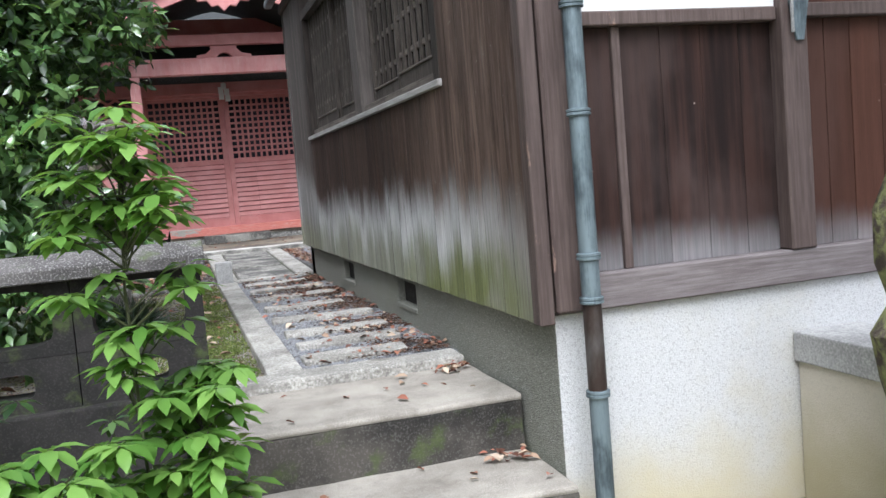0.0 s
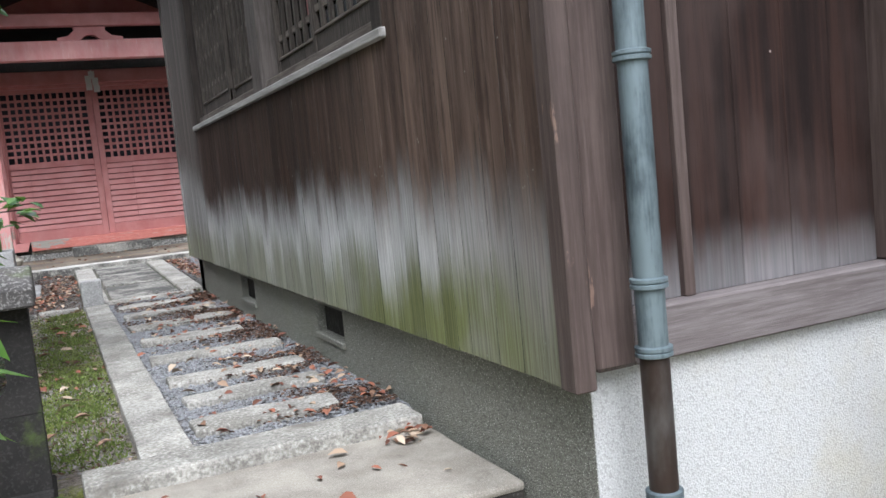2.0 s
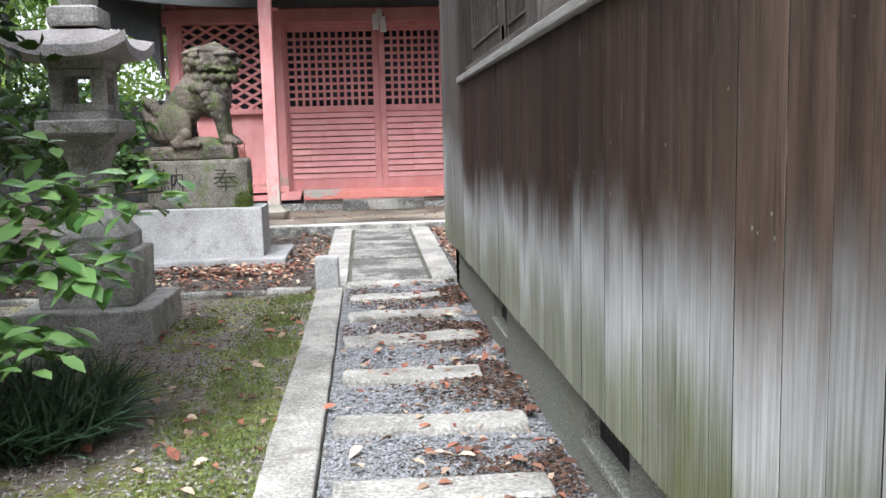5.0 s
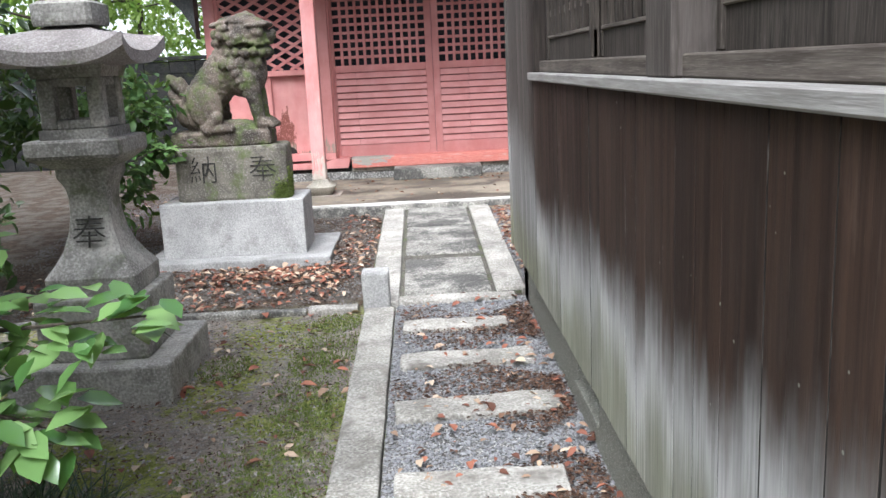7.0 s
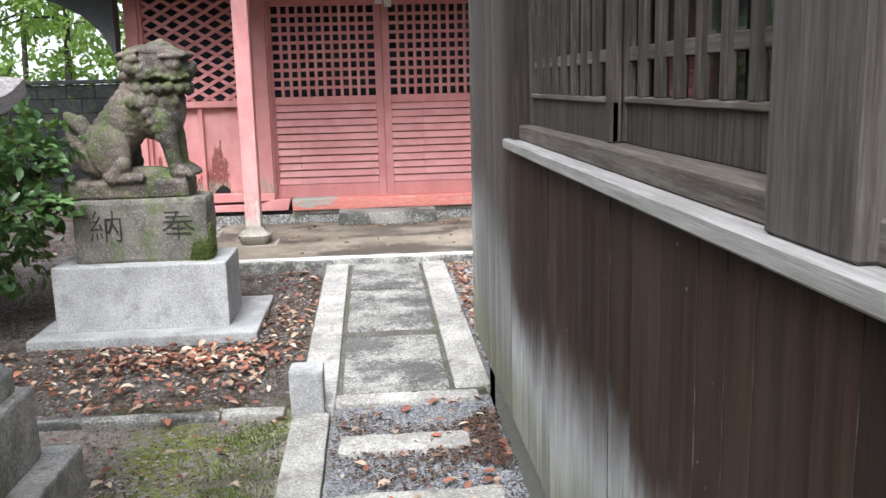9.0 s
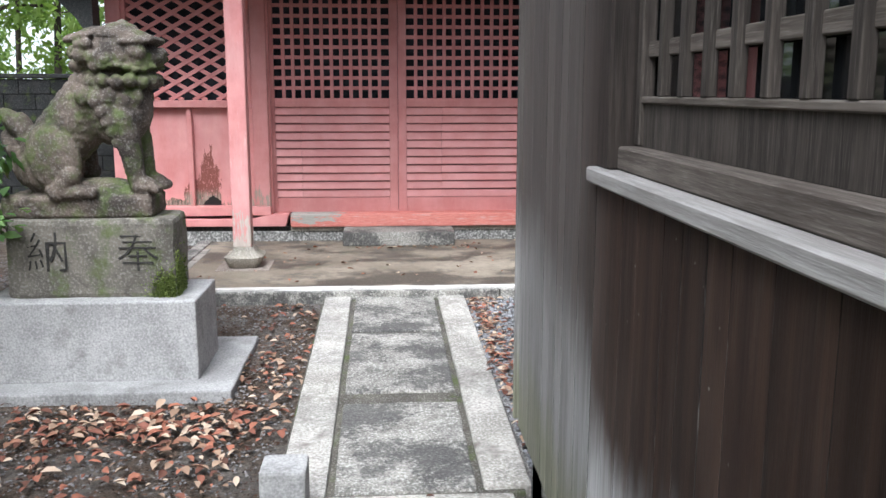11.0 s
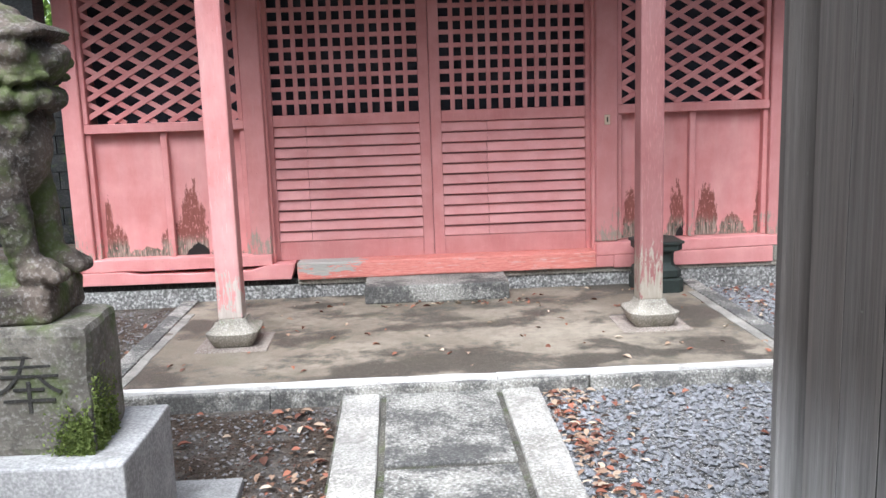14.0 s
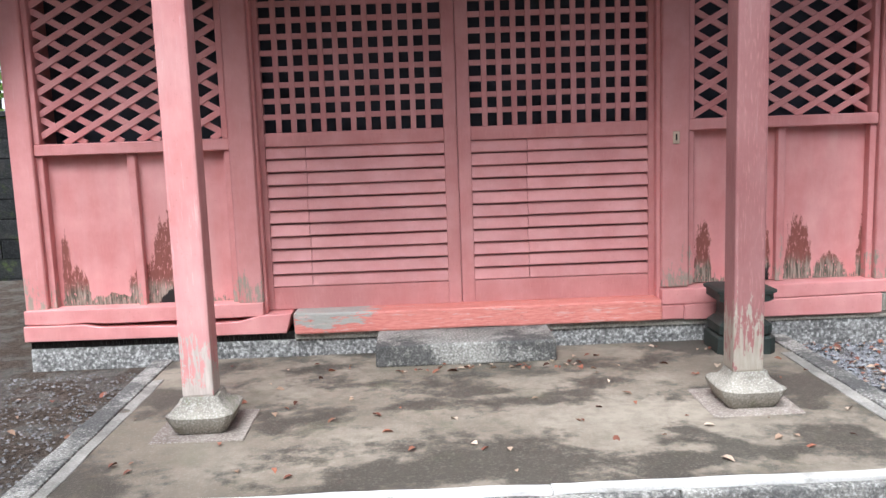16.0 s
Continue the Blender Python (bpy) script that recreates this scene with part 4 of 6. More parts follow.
part("upper_sill", prism([(SX0, 0.98), (-1.52, 0.974), (-1.34, 0.98), (-1.2, 0.972), (-0.27, 0.98), (-0.27, 1.06), (SX0, 1.065)], 14.47, 14.7, 0.004), M["red_sill"], shrine)
part("threshold", worn_box(-0.085, 2.152, 14.44, 14.72, 0.866, 0.992, 0.012, 12, 0.006, 72), M["red_thresh"], shrine, "scuffed red threshold with bare patches")
part("threshold_end", box(2.154, 2.29, 14.45, 14.7, 0.864, 0.952, 0.006), M["red_sill"], shrine)
part("upper_sill", prism([(2.156, 0.955), (2.29, 0.957), (SX1 - 0.01, 0.985), (SX1 - 0.01, 1.06), (2.156, 1.05)], 14.458, 14.7, 0.005), M["red_sill"], shrine)
part("ground_sill", prism([(2.292, 0.858), (SX1 - 0.135, 0.855), (SX1 - 0.135, 0.978), (2.292, 0.954)], 14.452, 14.7, 0.005), M["red_sill"], shrine)
part("sill_block", box(SX1 - 0.13, SX1 - 0.005, 14.46, 14.6, 0.863, 0.975, 0.006), M["base_stone"], shrine)
for a, b in ((SX0, SX0 + 0.135), (-0.42, -0.27), (2.165, 2.333), (3.487, SX1)):
    part("post", box(a, b, 14.5, 14.68, 1.055, 3.45, 0.008), M["red_foot"], shrine)
part("frieze_beam", box(SX0 - 0.1, SX1 + 0.1, 14.47, 14.7, 3.12, 3.3, 0.008), M["red"], shrine)
part("lintel", box(-0.27, 2.165, 14.52, 14.68, 3.075, 3.12, 0.006), M["red"], shrine)
part("transom_board", box(SX0, SX1, 14.56, 14.64, 3.3, 4.3, 0), M["red"], shrine)
part("door_jamb", box(-0.27, -0.252, 14.53, 14.68, 0.985, 3.075, 0.003), M["red"], shrine)
part("door_jamb", box(2.14, 2.165, 14.53, 14.68, 0.985, 3.075, 0.003), M["red"], shrine)


def leaf(x0, x1):
    """One door leaf: stiles, rails, square lattice above, louvre slats below."""
    # Backing sheet, coloured for the shade seen through the slat gaps.
    d = part("door", box(x0, x1, 14.64, 14.65, 0.99, 1.99, 0), M["red_shade"], shrine)
    st = 0.08
    for a in (x0, x1 - st):
        part("stile", box(a, a + st, 14.59, 14.648, 0.99, 3.075, 0.004), M["red_door"], d)
    for z0, z1 in ((0.99, 1.128), (1.992, 2.075), (3.02, 3.075)):
        part("rail", box(x0 + st, x1 - st, 14.594, 14.648, z0, z1, 0.004), M["red_door"], d)
    zs = [1.128 + 0.864 * i / 11 for i in range(12)]
    for z, z2 in zip(zs, zs[1:]):
        m = Matrix.Translation((0, 14.612, (z + z2) / 2)) @ Matrix.Rotation(radians(-20), 4, "X")
        cut = x0 + (0.32 if x0 < 0 else 0.42) + 0.004 * rnd.uniform(-1, 1)
        for a, b in ((x0 + st - 0.004, cut - 0.0012), (cut + 0.0012, x1 - st + 0.004)):
            lift = rnd.uniform(-0.0015, 0.0015)
            bm = add_box(bmesh.new(), a, b, -0.008, 0.008, -(z2 - z) / 2 + 0.003 + lift, (z2 - z) / 2 - 0.004 + lift, 0.002, m)
            part("louvre_slat", bm, M["red_door"], d)
    w = x1 - x0 - 2 * st
    n = round(w / 0.091)
    for i in range(1, n):
        xx = x0 + st + w * i / n
        part("lattice_bar", box(xx - 0.0165, xx + 0.0165, 14.6, 14.622, 2.075, 3.02, 0.002), M["red_door"], d)
    for i in range(1, 10):
        zz = 2.075 + 0.945 * i / 10
        part("lattice_bar", box(x0 + st, x1 - st, 14.604, 14.626, zz - 0.0165, zz + 0.0165, 0.002), M["red_door"], d)


leaf(-0.3, 0.9415)
leaf(0.9445, 2.186)


def side_bay(x0, x1):
    """Lower plank panels in a frame, diamond lattice above."""
    rz = 1.987 if x0 < 0 else 2.008
    b = part("bay_rail", box(x0, x1, 14.52, 14.66, rz, rz + 0.068, 0.005), M["red"], shrine)
    mid = -1.013 if x0 < 0 else 2.913
    part("mid_stile", box(mid - 0.024, mid + 0.024, 14.55, 14.62, 1.06, rz, 0.004), M["red_foot"], b)
    for a in (x0, x1 - 0.04):
        part("side_stile", box(a, a + 0.04, 14.54, 14.62, 1.06, rz, 0.004), M["red_foot"], b)
        part("lattice_frame", box(a, a + 0.035, 14.53, 14.62, rz + 0.068, 3.12, 0.004), M["red"], b)
    for a, c in ((x0 + 0.04, mid - 0.024), (mid + 0.024, x1 - 0.04)):
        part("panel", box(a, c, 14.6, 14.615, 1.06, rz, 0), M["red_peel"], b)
    u0, u1, z0, z1 = x0 + 0.03, x1 - 0.03, rz + 0.068, 3.12
    px, pz = 0.218, 0.126
    k = pz / px
    for s in (1, -1):
        c = -4.0
        while c < 4.0:
            pts = []
            for u in (u0, u1):
                zz = 2.5 + s * k * (u - mid) + c
                if z0 <= zz <= z1:
                    pts.append((u, zz))
            for zz in (z0, z1):
                u = mid + s * (zz - 2.5 - c) / k
                if u0 < u < u1:
                    pts.append((u, zz))
            if len(pts) >= 2:
                (ua, za), (ub, zb) = sorted(pts)[0], sorted(pts)[-1]
                ln = math.hypot(ub - ua, zb - za)
                if ln > 0.06:
                    yy = 14.575 if s > 0 else 14.588
                    m = Matrix.Translation(((ua + ub) / 2, yy, (za + zb) / 2)) @ Matrix.Rotation(-math.atan2(zb - za, ub - ua), 4, "Y")
                    bm = add_box(bmesh.new(), -ln / 2, ln / 2, -0.007, 0.007, -0.0185, 0.0185, 0.002, m)
                    part("diamond_bar", bm, M["red"], b)
            c += pz
    return b


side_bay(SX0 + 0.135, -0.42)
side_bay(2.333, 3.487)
# Flat sheet behind the lattice whose colour holds the interior's shade.
part("inner_dark", box(SX0 + 0.05, SX1 - 0.05, 14.95, 15.0, 0.85, 3.4, 0), M["inner_shade"], shrine)
part("inner_floor", box(SX0 + 0.05, SX1 - 0.05, 14.66, 14.95, 0.85, 0.95, 0), M["room_shade"], shrine)
part("side_wall", box(SX0, SX0 + 0.1, 14.68, 17.1, 0.85, 3.45, 0), M["red"], shrine)
part("side_wall", box(SX1 - 0.1, SX1, 14.68, 17.1, 0.85, 3.45, 0), M["red"], shrine)
lk = part("lock_plate", box(2.229, 2.271, 14.492, 14.499, 1.93, 2.005, 0.003), M["cream"], shrine, "small cream lock plate")
part("keyhole", box(2.245, 2.255, 14.489, 14.4915, 1.95, 1.988, 0), M["room_shade"], lk)

# porch roof: beam, frog-leg strut, curved gable
part("porch_beam", box(-0.62, 2.5, 13.15, 13.29, 3.25, 3.49, 0.012), M["red_post"], shrine)
for s, xx in ((-1, -0.62), (1, 2.5)):
    part("beam_nose", prism([(xx, 3.27), (xx + s * 0.14, 3.3), (xx + s * 0.2, 3.36), (xx + s * 0.16, 3.42), (xx + s * 0.2, 3.46), (xx + s * 0.08, 3.49), (xx, 3.48)], 13.19, 13.31, 0.008), M["red"], shrine)
part("frog_leg_strut", prism([(0.55, 3.49), (0.55, 3.53), (0.68, 3.55), (0.76, 3.62), (0.74, 3.66), (1.14, 3.66), (1.12, 3.62), (1.2, 3.55), (1.33, 3.53), (1.33, 3.49), (1.06, 3.49), (1.0, 3.545), (0.94, 3.56), (0.88, 3.545), (0.82, 3.49)], 13.2, 13.3, 0.006), M["red"], shrine)
part("upper_beam", box(-0.75, 2.63, 13.19, 13.31, 3.67, 3.83, 0.01), M["red"], shrine)
part("tie_beam", box(-0.46, -0.3, 13.32, 14.5, 3.27, 3.42, 0.01), M["red"], shrine)
part("tie_beam", box(2.2, 2.36, 13.32, 14.5, 3.27, 3.42, 0.01), M["red"], shrine)


def gable_z(u):
    """Height of the curved gable's lower edge at u from its middle."""
    return 4.28 - 0.58 * min(1.0, abs(u) / 1.55) ** 1.35 + 0.14 * max(0.0, (abs(u) - 1.3)) ** 1.2


outline = [(0.94 + u, gable_z(u)) for u in [i * 0.12 - 1.92 for i in range(33)]]
outline += [(x, z + 0.2) for x, z in outline[::-1]]
part("bargeboard", prism(outline, 12.36, 12.43, 0.0), M["red"], shrine)
top = [(0.94 + u, gable_z(u) + 0.2) for u in [i * 0.12 - 2.04 for i in range(35)]]
top += [(x, z + 0.16) for x, z in top[::-1]]
part("porch_roof", prism(top, 12.28, 14.9, 0.0), M["roof"], shrine)
part("gable_ornament", prism([(0.55, 4.2), (0.6, 4.1), (0.72, 4.11), (0.78, 4.03), (0.86, 4.05), (0.94, 3.97), (1.02, 4.05), (1.10, 4.03), (1.16, 4.11), (1.28, 4.1), (1.33, 4.2), (1.1, 4.32), (0.78, 4.32)], 12.30, 12.36, 0.008), M["red"], shrine)
main_roof = bmesh.new()
n_u = 24
rows_ = []
for yy, zz in ((13.75, 3.2), (15.8, 4.6), (18.0, 3.2)):
    rows_.append([(SX0 - 1.0 + (SX1 - SX0 + 2.0) * i / n_u, yy, zz + 0.28 * abs(2 * i / n_u - 1) ** 4) for i in range(n_u + 1)])
for lift, flip in ((0.0, True), (0.18, False)):
    vs = [[main_roof.verts.new((x, y, z + lift)) for x, y, z in r] for r in rows_]
    for p, q in zip(vs, vs[1:]):
        for i in range(n_u):
            f = (p[i], p[i + 1], q[i + 1], q[i])
            main_roof.faces.new(f[::-1] if flip else f)
    if lift == 0.0:
        low = vs
for r in (0, 2):
    for i in range(n_u):
        main_roof.faces.new((low[r][i], low[r][i + 1], vs[r][i + 1], vs[r][i]))
for c in (0, n_u):
    for r in (0, 1):
        main_roof.faces.new((low[r][c], low[r + 1][c], vs[r + 1][c], vs[r][c]))
bmesh.ops.recalc_face_normals(main_roof, faces=main_roof.faces[:])
part("main_roof", main_roof, M["roof"], shrine, "dark upswept roof")

# dark arched eave boards at the sides
arch = [(-1.75, 2.45), (-1.8, 2.62), (-1.9, 2.78), (-2.05, 2.93), (-2.3, 3.06), (-2.8, 3.2), (-2.8, 3.6), (-1.75, 3.6)]
part("eave_board", prism(arch, 14.3, 14.5), M["roof"], shrine)
part("eave_board", prism([(1.98 - x, z) for x, z in arch], 14.3, 14.5), M["roof"], shrine)

# porch pillars on stone bases (parts of the shrine)
def pillar_base():
    """Carved base stone: narrow foot, flaring to an upturned rim, hollowed up to the shaft."""
    bm = bmesh.new()
    rings = []
    for w, z, lift in ((0.1, 0.0, 0.0), (0.118, 0.018, 0.0), (0.146, 0.075, 0.004), (0.15, 0.09, 0.01), (0.143, 0.1, 0.01), (0.112, 0.113, 0.004), (0.09, 0.14, 0.0), (0.078, 0.17, 0.0)):
        ring = []
        for k in range(32):
            a = 2 * math.pi * (k + 0.5) / 32
            c, sn = math.cos(a), math.sin(a)
            q = 1 / max(abs(c), abs(sn))
            corner = max(0.0, (q - 1.1) / 0.314)
            ring.append(bm.verts.new((c * q * w, sn * q * w, z + lift * corner ** 1.5 * 1.6)))
        rings.append(ring)
    for p, q in zip(rings, rings[1:]):
        for k in range(32):
            bm.faces.new((p[k], p[(k + 1) % 32], q[(k + 1) % 32], q[k]))
    bm.faces.new(rings[0][::-1])
    bm.faces.new(rings[-1])
    return bm


for px, py in ((-0.335, 13.2), (2.205, 13.24)):
    p = part("porch_pillar", box(px - 0.072, px + 0.072, py - 0.072, py + 0.072, PZ + 0.165, 3.25, 0.014, 2), M["red_post"] if px < 0 else M["red_dull"], shrine, "peeling red square pillar" if px < 0 else "dull dark red square pillar, bare at the foot")
    bm = pillar_base()
    bmesh.ops.translate(bm, verts=bm.verts[:], vec=(px + 0.01, py, PZ))
    smooth(part("pillar_base", bm, M["base_stone"], p, "grey carved base stone"), 38)
    part("pad_stone", worn_box(px - 0.2, px + 0.22, py - 0.2, py + 0.22, PZ - 0.05, PZ + 0.005, 0.004, 5, 0.003, int(px * 10)), M["pad"], p)
tagged(obj("doorstep", worn_box(0.42, 1.45, 14.08, 14.46, PZ, PZ + 0.125, 0.012, 8, 0.006, 80), M["slab"]), "rough granite doorstep before the shrine doors", "step")
bz = thing("offering_stand", "small dark green bronze stand behind the pillar", "stand", at=(2.535, 14.2, PZ))
for nm, rows, c in (("stand_base", [(0.165, 0.0), (0.165, 0.09), (0.155, 0.1)], 0.25), ("foot", [(0.14, 0.1), (0.15, 0.115), (0.15, 0.16), (0.118, 0.19)], 0.25), ("column", [(0.115, 0.19), (0.108, 0.21), (0.108, 0.27), (0.115, 0.29)], 0.3), ("tray", [(0.118, 0.29), (0.155, 0.305), (0.155, 0.345), (0.17, 0.35), (0.17, 0.365), (0.15, 0.37)], 0.25)):
    part(nm, square_loft(rows, c), M["bronze"], bz)
# paper streamer above the doors
pap = thing("paper_streamer", "white folded paper streamer above the doors", "streamer", at=(0.965, 14.42, 3.16))
for k, (dx, dz) in enumerate(((-0.05, 0.0), (0.04, -0.03), (-0.045, -0.1), (0.05, -0.13), (0.0, 0.06))):
    part("paper_fold", box(dx - 0.04, dx + 0.04, -0.002 + 0.006 * k, 0.002 + 0.006 * k, dz - 0.05, dz + 0.05, 0), M["paper"], pap)
part("cord", box(-0.006, 0.006, 0.02, 0.032, 0.08, 0.2, 0), M["paper"], pap)

# walls behind and beside the shrine
blk = thing("block_wall", "dark grey concrete block wall behind the garden", "wall", kind="structure")
for j in range(9):
    for i in range(16):
        x0 = -8.3 + i * 0.4 + (0.2 if j % 2 else 0.0)
        part("block", box(x0, x0 + 0.392, 18.0, 18.15, 0.5 + j * 0.2, 0.692 + j * 0.2, 0.004), M["block_wall"], blk)
part("mortar_core", box(-8.4, -1.6, 18.02, 18.13, 0.4, 2.29, 0), M["block_wall"], blk)
part("coping", box(-8.4, -1.6, 17.97, 18.18, 2.3, 2.36, 0.01), M["block_wall"], blk)
rf = thing("side_fence", "dark stained board fence on a low kerb", "fence", kind="structure")
part("fence_kerb", box(4.9, 5.06, 9.4, 20, 0.5, 0.98, 0.01), M["block_wall"], rf)
part("fence_rail", box(4.86, 5.0, 9.4, 20, 2.1, 2.18, 0.006), M["dark_fence"], rf)
for i in range(34):
    part("fence_board", box(4.94, 4.965, 9.5 + i * 0.31, 9.802 + i * 0.31, 0.98, 3.6, 0.003), M["dark_fence"], rf)
tagged(obj("backdrop", box(-70, 70, 75, 75.5, 0, 45, 0), M["backdrop"]), "pale overcast sky beyond the trees", "sky", kind="structure")

# ------------------------------------------------------------ guardian lion on its plinth
tagged(obj("base_slab", worn_box(-1.42, 0.015, 10.46, 11.47, 0.42, 0.645, 0.012, 12, 0.005, 90), M["granite"]), "flat granite slab under the lion's plinth", "stone slab")
tagged(obj("plinth", worn_box(-1.285, -0.182, 10.635, 11.19, 0.638, 1.07, 0.01, 10, 0.003, 91), M["granite"]), "pale grey granite plinth under the lion", "plinth")
ins = thing("inscribed_block", "mossy stone block carved with two characters", "stone block", at=(-0.722, 10.985, 1.063))
part("block", worn_box(-0.44, 0.425, -0.245, 0.085, 0, 0.425, 0.03, 12, 0.012, 92), M["mossy_block"], ins)


def carved_text(body, size, at, tilt, parent, name="carved_character"):
    # Strokes stand slightly proud; their dark colour stands for the grooves' shade.
    cu_ = bpy.data.curves.new("glyph", "FONT")
    cu_.body, cu_.size, cu_.extrude, cu_.align_x, cu_.align_y, cu_.resolution_u = body, size, 0.0025, "CENTER", "CENTER", 3
    cu_.offset = -0.003 * size / 0.26
    tmp = new("glyph", cu_)
    me = bpy.data.meshes.new_from_object(tmp.evaluated_get(bpy.context.evaluated_depsgraph_get()))
    bpy.data.objects.remove(tmp)
    me.materials.clear()
    me.materials.append(M["carved"])
    ob = new(name, me)
    ob.parent = parent
    ob.matrix_basis = pose(*at, 90 + tilt, 0, 0)
    return ob


carved_text("奉", 0.23, (0.235, -0.2465, 0.235), 0, ins)
carved_text("納", 0.23, (-0.22, -0.2465, 0.235), 0, ins)


def ball(bm, c, r, turn=0, tilt=0, seg=14):
    m = Matrix.Translation(c) @ Matrix.Rotation(radians(turn), 4, "Y") @ Matrix.Rotation(radians(tilt), 4, "X") @ Matrix.Diagonal((*r, 1))
    bmesh.ops.create_uvsphere(bm, u_segments=seg, v_segments=seg // 2 + 2, radius=1.0, matrix=m)


def limb(bm, a, b, ra, rb, n=7):
    for i in range(n):
        f = i / (n - 1)
        r = ra + (rb - ra) * f
        ball(bm, [a[k] + (b[k] - a[k]) * f for k in range(3)], (r, r, r), seg=10)


lion = bmesh.new()
add_box(lion, -0.41, 0.335, -0.165, 0.165, 0.0, 0.125, 0.02)
ball(lion, (0.05, -0.02, 0.12), (0.26, 0.13, 0.085))                         # rock between the feet
ball(lion, (-0.02, -0.1, 0.14), (0.1, 0.06, 0.06))
limb(lion, (-0.2, 0, 0.32), (0.1, 0, 0.66), 0.155, 0.165, 9)                # body
ball(lion, (0.15, 0, 0.56), (0.18, 0.165, 0.2))                              # chest
ball(lion, (-0.2, 0, 0.27), (0.165, 0.17, 0.17))                             # rump
for s in (-1, 1):
    ball(lion, (-0.14, s * 0.13, 0.315), (0.135, 0.075, 0.175), -14)        # haunch
    limb(lion, (-0.06, s * 0.155, 0.22), (-0.12, s * 0.155, 0.14), 0.06, 0.05, 4)
    ball(lion, (-0.07, s * 0.155, 0.145), (0.12, 0.05, 0.045), 4)           # hind foot
    for k in (-1, 0, 1):
        ball(lion, (0.05, s * 0.15 + k * 0.03, 0.14), (0.03, 0.017, 0.028))
    limb(lion, (0.2, s * 0.11, 0.5), (0.235, s * 0.105, 0.34), 0.075, 0.06, 6)
    limb(lion, (0.235, s * 0.105, 0.34), (0.26, s * 0.1, 0.18), 0.058, 0.046, 6)    # foreleg
    ball(lion, (0.29, s * 0.1, 0.165), (0.07, 0.06, 0.05))                  # paw
    for k in (-1, 0, 1):
        limb(lion, (0.31, s * 0.1 + k * 0.037, 0.185), (0.352, s * 0.1 + k * 0.037, 0.15), 0.02, 0.024, 3)
    for k in range(4):                                                      # curls down the shoulder
        ball(lion, (0.115 + 0.022 * k, s * (0.165 - 0.008 * k), 0.54 - 0.05 * k), (0.03, 0.02, 0.032))
    for k in range(5):                                                      # lobes of the mane over the chest
        ball(lion, (0.03 + k * 0.062, s * (0.165 - 0.004 * k * k), 0.615 - 0.02 * (k % 2)), (0.036, 0.026, 0.045))
# broad flat-topped head
ball(lion, (0.17, 0, 0.82), (0.2, 0.165, 0.13))
add_box(lion, -0.02, 0.36, -0.14, 0.14, 0.72, 0.87, 0.05)
ball(lion, (0.17, 0, 0.915), (0.185, 0.14, 0.05), 4)                        # crown
ball(lion, (0.19, 0, 0.955), (0.085, 0.08, 0.03))
ball(lion, (0.2, 0, 0.975), (0.03, 0.03, 0.022))
add_box(lion, 0.2, 0.385, -0.135, 0.135, 0.875, 0.915, 0.018)               # overhanging brow
ball(lion, (0.335, 0, 0.8), (0.07, 0.1, 0.055))                             # muzzle
ball(lion, (0.385, 0, 0.83), (0.035, 0.05, 0.03))                           # nose
ball(lion, (0.29, 0, 0.705), (0.1, 0.12, 0.032))                            # jaw
for s in (-1, 1):
    ball(lion, (0.295, s * 0.125, 0.835), (0.052, 0.04, 0.045))             # eye
    ball(lion, (0.29, s * 0.14, 0.882), (0.085, 0.03, 0.018), -4)           # brow ridge
    ball(lion, (0.385, s * 0.05, 0.805), (0.025, 0.03, 0.022))
    ball(lion, (0.02, s * 0.14, 0.9), (0.075, 0.04, 0.024), -14)            # ear
    ball(lion, (0.05, s * 0.16, 0.865), (0.05, 0.03, 0.03), -14)
    for k in range(7):                                                      # upper lip
        ball(lion, (0.14 + k * 0.036, s * (0.166 - 0.0022 * k * k), 0.758 + 0.012 * math.sin(k * 1.1)), (0.027, 0.02, 0.015))
    for k in range(3):                                                      # curls on the cheek
        ball(lion, (0.03 + 0.06 * k, s * 0.165, 0.815 - 0.012 * k), (0.036, 0.026, 0.036))
for k in range(18):                                                         # row of mane curls under the head
    a = 2 * math.pi * k / 18
    ball(lion, (0.165 + 0.19 * math.cos(a), 0.15 * math.sin(a), 0.688 + 0.008 * (k % 2)), (0.037, 0.037, 0.036))
for k in range(9):                                                          # curls on the nape
    a = math.pi * (0.5 + k / 8)
    ball(lion, (0.1 + 0.14 * math.cos(a), 0.15 * math.sin(a), 0.77 + 0.06 * (k % 2)), (0.036, 0.036, 0.038))
for x, z, w, h, tilt in ((-0.36, 0.47, 0.045, 0.11, -38), (-0.31, 0.42, 0.05, 0.12, -16), (-0.37, 0.36, 0.05, 0.1, -30), (-0.32, 0.26, 0.07, 0.11, -8)):
    ball(lion, (x, 0, z), (w, 0.085, h), tilt)                              # flame-shaped tail
statue = obj("guardian_lion", lion, M["statue"])
tagged(statue, "mossy weathered stone guardian lion seated on a block", "statue")
statue.matrix_basis = pose(-0.755, 10.935, 1.477) @ Matrix.Diagonal((1.03, 1.03, 1.03, 1))
rm = statue.modifiers.new("remesh", "REMESH")
rm.mode, rm.voxel_size, rm.use_smooth_shade = "VOXEL", 0.007, True
sm_ = statue.modifiers.new("smooth", "SMOOTH")
sm_.iterations, sm_.factor = 2, 0.5
tex = bpy.data.textures.new("erosion", "CLOUDS")
tex.noise_scale, tex.noise_depth = 0.035, 4
dp = statue.modifiers.new("erosion", "DISPLACE")
dp.texture, dp.strength, dp.mid_level, dp.texture_coords = tex, 0.011, 0.5, "LOCAL"

